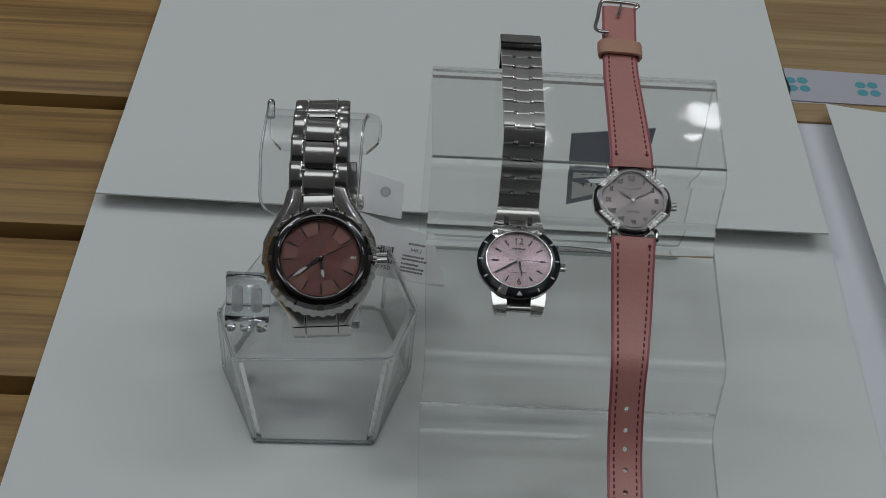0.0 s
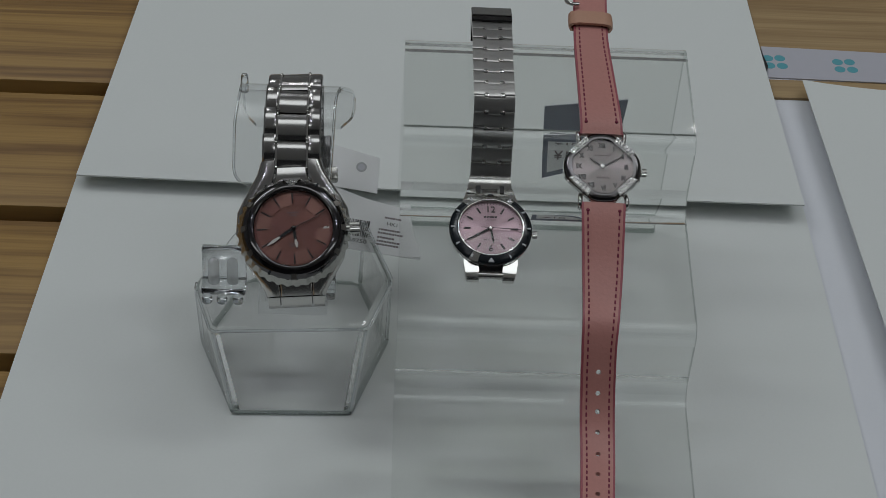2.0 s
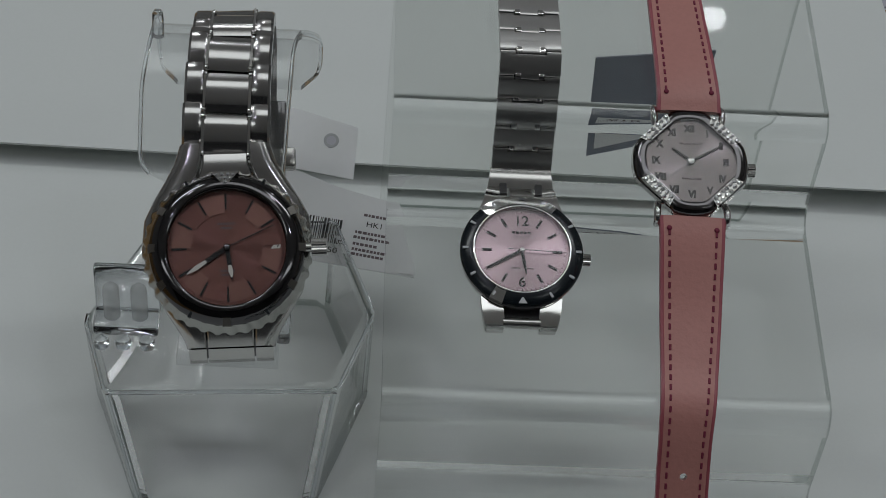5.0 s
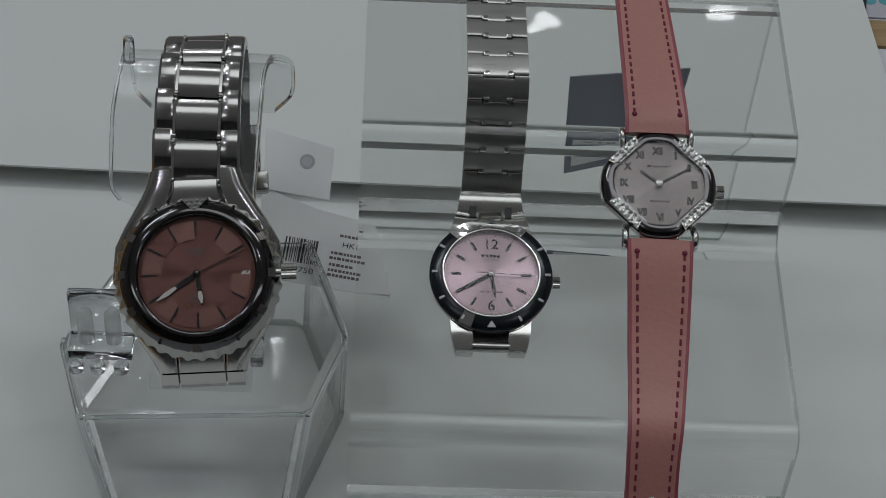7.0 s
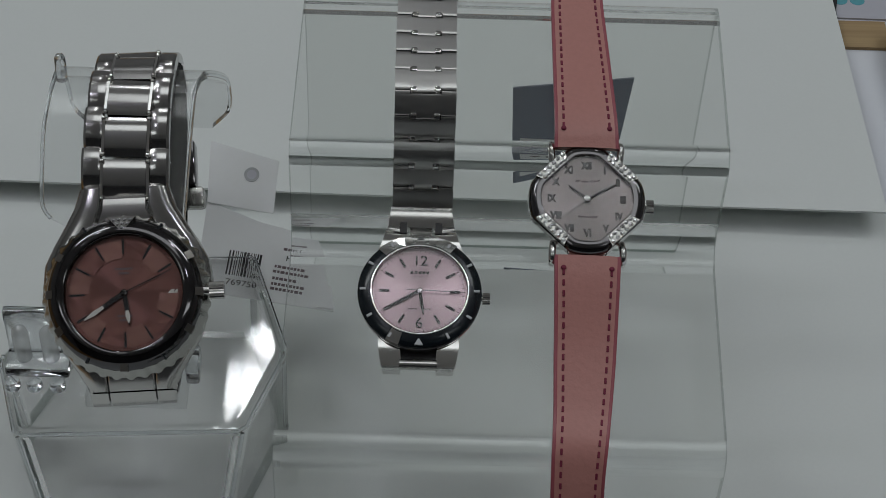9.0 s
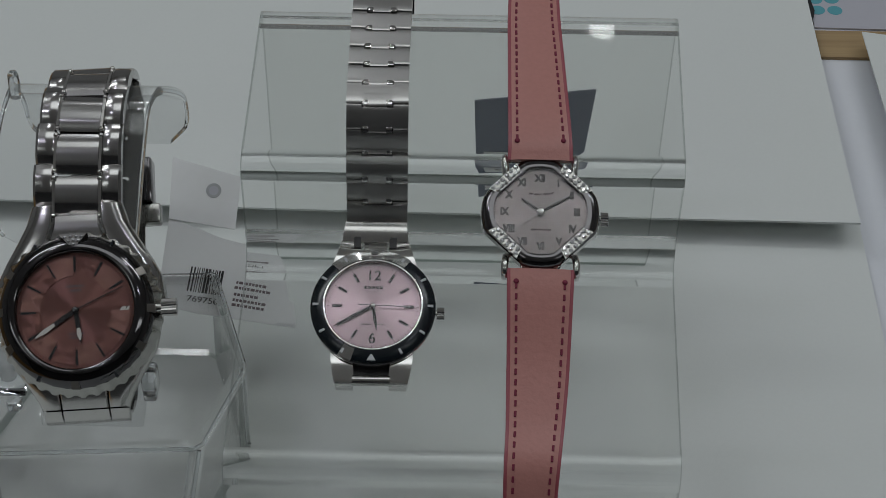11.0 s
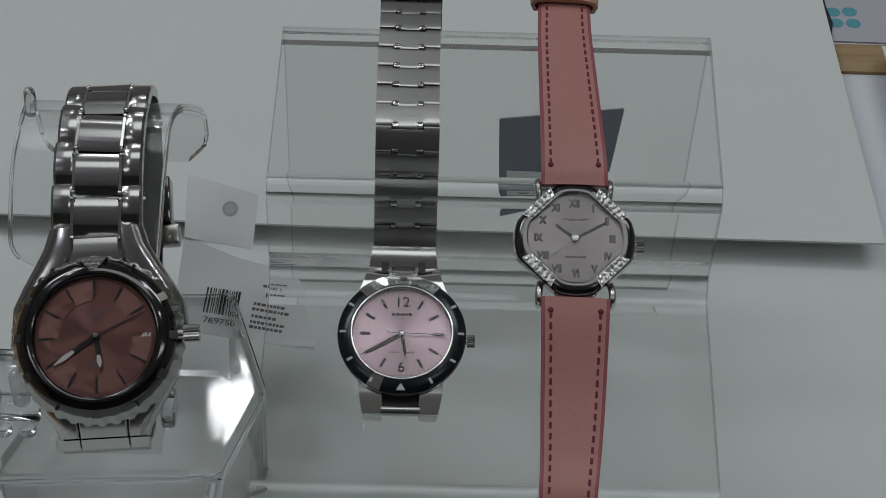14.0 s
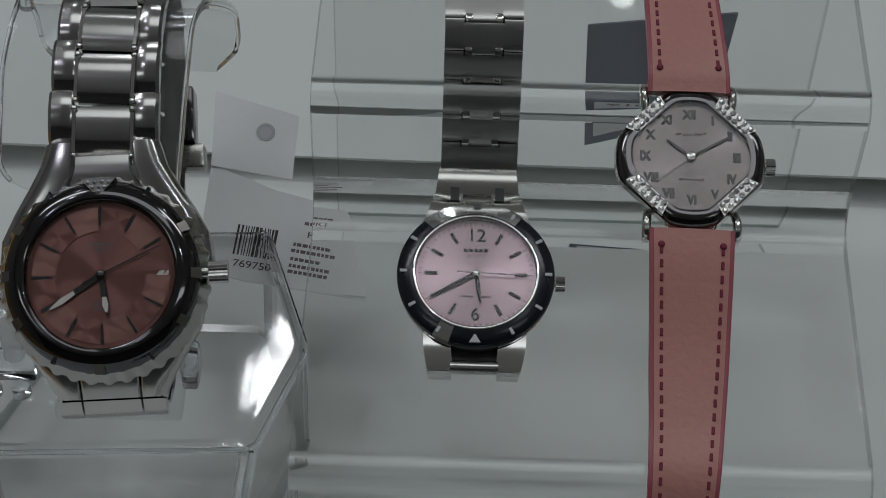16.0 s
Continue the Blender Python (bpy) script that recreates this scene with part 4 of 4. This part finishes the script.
bezel = part("bezel", bm, M_gun, w3, "dark polished faceted bezel", smooth=True)
smesh3 = None
for q in range(4):
    a = radians((44, 136, 224, 316)[q])
    d = Vector((-math.sin(a), math.cos(a), 0))
    c = Vector((math.cos(a) * 10.75, math.sin(a) * 10.95, -0.5))
    bm = bmesh.new()
    prism(bm, [(-1.2, -3.7), (1.0, -4.5), (1.0, 4.5), (-1.2, 3.7)], -0.6, 0.42)
    bevel_all(bm, 0.12, 1)
    moved(bm, Matrix.LocRotScale(c, Euler((0, 0, a)), None))
    rail = part("stone_rail", bm, M_worn, bezel, "polished rail set with clear stones")
    for i in range(6):
        for j in (-0.62, 0.5):
            if smesh3 is None:
                bm = bmesh.new()
                bmesh.ops.create_icosphere(bm, subdivisions=1, radius=0.66)
                bmesh.ops.scale(bm, vec=(1, 1, 0.75), verts=bm.verts)
                o = part("stone", bm, M_stone, rail)
                for f in o.data.polygons:
                    f.use_smooth = False
                smesh3 = o.data
            else:
                o = new("stone", smesh3)
                o.parent = rail
            v = c + d * (-3.4 + 1.36 * i) * (1 + 0.12 * j) + Vector((math.cos(a), math.sin(a), 0)) * j + Vector((0, 0, 0.44))
            o.matrix_local = Matrix.LocRotScale(v * MM, Euler((i * 1.3, j, i)), None)
bm = bmesh.new()
loft(bm, [[(x, y, -1.7) for x, y in IN], [(x, y, -1.1) for x, y in IN]])
dial = part("dial", bm, M_dial_silver, w3, "rosy silver sunburst dial")
for k, s in enumerate(("XII", "I", "II", "III", "IV", "V", "VI", "VII", "VIII", "IX", "X", "XI")):
    a = radians(90 - 30 * k)
    writing("numeral", s, 2.3, M_ink_shade, dial, Matrix.LocRotScale((8.1 * math.cos(a), 8.3 * math.sin(a), -1.05), Euler((0, 0, 0)), None), 0.08, sx=0.8, bold=0.14)
for xx, ww, yy in ((-2.2, 0.9, 4.5), (-0.6, 1.6, 4.4), (1.3, 1.5, 4.5), (2.5, 0.5, 4.7)):
    bm = shape([(xx - ww / 2, yy - 0.16), (xx + ww / 2, yy - 0.16), (xx + ww / 2 + 0.2, yy + 0.2), (xx - ww / 2 + 0.2, yy + 0.2)], -1.1, -1.05)
    part("maker_mark", bm, M_grey_ink, dial)
bm = shape([(-2.2, -4.5), (2.2, -4.5), (2.2, -4.1), (-2.2, -4.1)], -1.1, -1.06)
part("print_bar", bm, M_grey_ink, dial)
pointer("hour_pointer", 307, 0.8, 5.2, 0.45, 0.3, -0.85, M_ink_shade, w3)
pointer("minute_pointer", 60, 0.8, 8.6, 0.42, 0.25, -0.7, M_ink_shade, w3)
pointer("second_pointer", 232, 1.4, 8.0, 0.16, 0.12, -0.55, M_gun, w3)
bm = bmesh.new()
lathe(bm, [(0, -0.3), (0.7, -0.35), (1.0, -0.6), (1.0, -1.1), (0, -1.1)], 20)
part("centre_pin", bm, M_chrome, w3, smooth=True)
bm = bmesh.new()
loft(bm, [[(x * 0.995, y * 0.995, -0.3) for x, y in IN], [(x * 0.99, y * 0.99, -0.12) for x, y in IN]])
part("glass", bm, M_crystal, w3)
crown(w3, 13.6, 1.6, 1.7, M_chrome)
for sx in (-1, 1):
    for sy in (-1, 1):
        bm = bmesh.new()
        hl, _ = bent([(sx * 7.6, sy * 10.0, -3.0), (sx * 7.9, sy * 12.4, -2.0), (sx * 7.9, sy * 14.0, -2.6), (sx * 7.8, sy * 14.6, -4.2)], 10)
        rings = []
        for p, d, side, nor in frames_of(hl):
            rings.append([p + (side * math.cos(t) + nor * math.sin(t)) * 0.85 for t in [2 * math.pi * i / 10 for i in range(10)]])
        loft(bm, rings)
        part("horn", bm, M_chrome, w3, smooth=True)
for sy in (-1, 1):
    bm = bmesh.new()
    lathe(bm, [(0, 8), (0.6, 8), (0.6, -8), (0, -8)], 12)
    moved(bm, Matrix.LocRotScale((0, sy * 13.6, -3.6), Euler((0, radians(90), 0)), None))
    part("spring_bar", bm, M_steel, w3, smooth=True)


def strap(name, world_line, width, holes=(), tip=False):
    line, length = bent([W3I @ Vector(p) for p in world_line], 130)
    sg = -1 if tip else 1

    def wid(s):
        w = width(s)
        if tip and s > 0.95:
            w *= math.sqrt(max(0.02, 1 - ((s - 0.95) / 0.05) ** 2 * 0.95))
        return w
    bm = bmesh.new()
    ribbon(bm, line, wid, 1.3, 0.55, cols=10, sgn=sg)
    body = part(name, bm, M_pink, w3, smooth=False)
    for p in body.data.polygons:
        p.use_smooth = not holes
    if holes:
        bm = bmesh.new()
        fr = frames_of(line)
        for s in holes:
            p, d, side, nor = fr[int(round(s / length * 129))]
            hb = bmesh.new()
            lathe(hb, [(0, 4), (0.85, 4), (0.85, -4), (0, -4)], 14)
            moved(hb, basis(p, side, d, nor))
            tmp = bpy.data.meshes.new("cut")
            hb.to_mesh(tmp)
            hb.free()
            bm.from_mesh(tmp)
            bpy.data.meshes.remove(tmp)
        for v in bm.verts:
            v.co *= MM
        bmesh.ops.recalc_face_normals(bm, faces=bm.faces)
        cut = bpy.data.meshes.new("cut")
        bm.to_mesh(cut)
        bm.free()
        cutter = new("cut", cut)
        keep, body.parent = body.parent, None
        mod = body.modifiers.new("holes", "BOOLEAN")
        mod.object, mod.operation, mod.solver = cutter, "DIFFERENCE", "EXACT"
        dg = bpy.context.evaluated_depsgraph_get()
        dg.update()
        me = bpy.data.meshes.new_from_object(body.evaluated_get(dg))
        body.modifiers.clear()
        body.data = me
        me.set_sharp_from_angle(angle=radians(20))
        bpy.data.objects.remove(cutter)
        body.parent = keep
    for sx in (-1, 1):
        bm = bmesh.new()
        ribbon(bm, line, 0.8, 1.45, 0.14, shift=lambda s: sx * (wid(s) / 2 - 0.15), lift=0.1, cols=3, sgn=sg)
        part("edge", bm, M_edge, body, "magenta painted edge", smooth=True)
    return body, line, length


def stitches(body, line, length, width, a, b, step=2.4, sgn=1):
    fr = frames_of(line, sgn)
    me = None
    for sx in (-1, 1):
        s = a
        while s < b:
            p, d, side, nor = fr[int(round(s / length * (len(line) - 1)))]
            f = s / length * (len(line) - 1)
            i = min(len(line) - 2, int(f))
            p = line[i].lerp(line[i + 1], f - i)
            if me is None:
                bm = bmesh.new()
                box(bm, -0.27, 0.27, -0.7, 0.7, -0.3, 0.24)
                bevel_all(bm, 0.1, 1)
                o = part("stitch", bm, M_thread, body)
                me = o.data
            else:
                o = new("stitch", me)
                o.parent = body
            o.matrix_local = basis((p + side * sx * (width(s / length) / 2 - 1.75) + nor * 0.38) * MM, side, d, nor)
            s += step


up_line = [(36.9, 22.6, 90.6), (36.9, 27, 92.6), (36.7, 36, 94.0), (36.4, 54, 95.0), (36.2, 68, 95.8), (36.6, 82, 97), (37.4, 95, 97.5), (38.2, 106, 97.2)]
up_w = lambda s: 14.2 - 2.4 * min(1, s / 0.6)
body, line, length = strap("strap_short", up_line, up_w)
stitches(body, line, length, up_w, 5.5, length - 24)
lo_line = [(36.9, -1.6, 80.6), (36.8, -7, 77.8), (36.5, -19, 70), (35.9, -31, 64.6), (35.2, -40, 61.8), (34.9, -45, 57), (34.9, -50, 50), (35.0, -56, 42.5), (35.0, -63, 37), (34.8, -72, 34), (34.0, -84, 33), (32.6, -100, 32.6), (31.4, -115, 32.6)]
lo_w = lambda s: float(np.interp(s, [0, 0.19, 0.28, 0.4, 0.7, 1.0], [14.4, 13.1, 12.1, 11.1, 10.8, 10.0]))
body2, line2, length2 = strap("strap_long", lo_line, lo_w, holes=(59.3, 66.1, 72.9, 80, 87.2, 95.2, 103.3), tip=True)
stitches(body2, line2, length2, lo_w, 4.0, length2 - 7, sgn=-1)
for ob, ln, lg, wd, at_s, sg in ((body, line, length, up_w, 4.6, 1), (body2, line2, length2, lo_w, 3.2, -1)):
    q, d, side, nor = frames_of(ln, sg)[int(round(at_s / lg * (len(ln) - 1)))]
    for sx in (-1, 1):
        bm = bmesh.new()
        bmesh.ops.create_icosphere(bm, subdivisions=2, radius=0.62)
        bmesh.ops.scale(bm, vec=(1, 1, 0.6), verts=bm.verts)
        bmesh.ops.translate(bm, vec=q + side * sx * (wd(at_s / lg) / 2 - 1.75) + nor * 0.5, verts=bm.verts)
        part("knot", bm, M_thread, ob, smooth=True)
# keeper and buckle
fr = frames_of(line)


def near(line, y_world):
    k = min(range(len(line)), key=lambda i: abs((W3 @ line[i]).y - y_world))
    return fr[k]


p, d, side, nor = near(line, 80)
bm = bmesh.new()
w, h = 7.2, 1.6
out = [(-w, -1.9), (w, -1.9), (w + 0.8, 0), (w, h), (w * 0.6, h + 0.7), (-w * 0.6, h + 0.7), (-w, h), (-w - 0.8, 0)]
inn = [(x * 0.88, -1.4 if z < -1 else z * 0.55 if z > 0.1 else 0) for x, z in out]
rings = [[(x, -3.4, z) for x, z in inn], [(x, -3.4, z) for x, z in out], [(x * 1.02, 0, z * 1.05) for x, z in out], [(x, 3.4, z) for x, z in out], [(x, 3.4, z) for x, z in inn]]
loft(bm, rings, cap=False)
o = part("keeper", bm, M_tan, body, "tan leather keeper loop", smooth=True)
o.matrix_local = basis(p * MM, side, d, nor)
p, d, side, nor = near(line, 102)
bm = bmesh.new()
bl, _ = bent([(5.8, 2.5, 0.4), (7.0, 4.6, 0.6), (3, 5.4, 0.6), (-4, 5.4, 0.6), (-6.8, 4.2, 0.5), (-8.0, -4.5, -0.4), (-8.8, -11.0, -0.4), (-7.6, -14.2, 0.2), (-4.0, -15.0, 0.6)], 40)
rings = []
for i, q in enumerate(bl):
    dd = (bl[min(i + 1, 39)] - bl[max(i - 1, 0)]).normalized()
    s1 = dd.cross(Vector((0, 0, 1))).normalized()
    n1 = s1.cross(dd)
    rings.append([q + (s1 * math.cos(t) + n1 * math.sin(t)) * 0.75 for t in [2 * math.pi * j / 10 for j in range(10)]])
loft(bm, rings)
buckle = part("buckle", bm, M_chrome, w3, "polished steel pin buckle", smooth=True)
buckle.matrix_local = basis((p + nor * 0.6) * MM, side, d, nor)
bm = bmesh.new()
bar(bm, 8, -4.5, 5.0, 0.9, 0.7, 0.3, 1.2)
bevel_all(bm, 0.2, 1)
part("tongue", bm, M_steel, buckle)

# ---------------------------------------------------------------- hang tag of the large watch
tag = tagged(new("hang_tag"), "white paper hang tag with barcode beside the large watch", "tag")
TS = math.degrees(math.atan(0.48))
TAGM = Matrix.LocRotScale((-42, 45, 28.9), Euler((radians(TS), 0, radians(-1))), None)
tag.matrix_world = Matrix.LocRotScale((-42 * MM, 45 * MM, 28.9 * MM), Euler((radians(TS), 0, radians(-1))), None)
bm = bmesh.new()
outl = [(-14.3, 30), (4.0, 25), (3.4, 10.5), (-14, 13)]
prism(bm, outl, 0.2, 0.5)
A = part("hanger", bm, M_tag, tag)
bm = bmesh.new()
lathe(bm, [(1.3, 0.62), (2.0, 0.62), (2.0, 0.5), (1.3, 0.5), (1.3, 0.62)], 24)
moved(bm, Matrix.Translation((-2.9, 21, 0)))
part("eyelet", bm, M_grey_metal, A, "grey punched hole")
bm = bmesh.new()
lathe(bm, [(0, 0.56), (1.3, 0.56), (1.3, 0.5), (0, 0.5)], 24)
moved(bm, Matrix.Translation((-2.9, 21, 0)))
part("hole", bm, M_tape, A)
bm = bmesh.new()
prism(bm, [(-14, 13.5), (0, 8.2), (15.5, 4.5), (20.3, -15.2), (-4.5, -12.2), (-15.5, -10)], -0.4, 0.0)
B = part("price_label", bm, M_tag, tag)
x = -7.2
random.seed(5)
while x < 1.2:
    w = random.choice((0.22, 0.22, 0.4, 0.6))
    bm = bmesh.new()
    box(bm, x, x + w, -7.2, -0.6, 0.0, 0.06)
    moved(bm, Matrix.Rotation(radians(-7), 4, "Z"))
    part("barcode_bar", bm, M_ink_shade, B)
    x += w + random.choice((0.22, 0.3, 0.45))
writing("lettering", "769750", 2.2, M_ink_shade, B, Matrix.LocRotScale((-3.8, -8.7, 0.05), Euler((0, 0, radians(-7))), None), 0.02, sx=1.25)
writing("lettering", "HK1", 2.0, M_ink_shade, B, Matrix.LocRotScale((9.6, -1.8, 0.05), Euler((0, 0, radians(-8))), None), 0.03, sx=1.2)
for i, (x0, x1, yy) in enumerate(((6.0, 11.8, 0.7), (4.6, 12.4, -4.2), (4.4, 12.8, -5.6), (4.6, 11.0, -7.4), (4.6, 13.2, -8.9), (4.6, 12.6, -10.2))):
    xx = x0
    while xx < x1:
        w = random.uniform(0.5, 1.1)
        bm = bmesh.new()
        box(bm, xx, xx + w, yy - 0.35, yy + 0.35, 0.0, 0.05)
        moved(bm, Matrix.Translation((9, -4, 0)) @ Matrix.Rotation(radians(-8), 4, "Z") @ Matrix.Translation((-9, 4, 0)))
        part("print_bar", bm, M_grey_ink, B)
        xx += w + 0.25
bm = bmesh.new()
prism(bm, [(15.0, -8), (19.6, -8.5), (20.6, -14.6), (15.6, -14.2)], 0.02, 0.3)
part("flap", bm, M_tag, B)
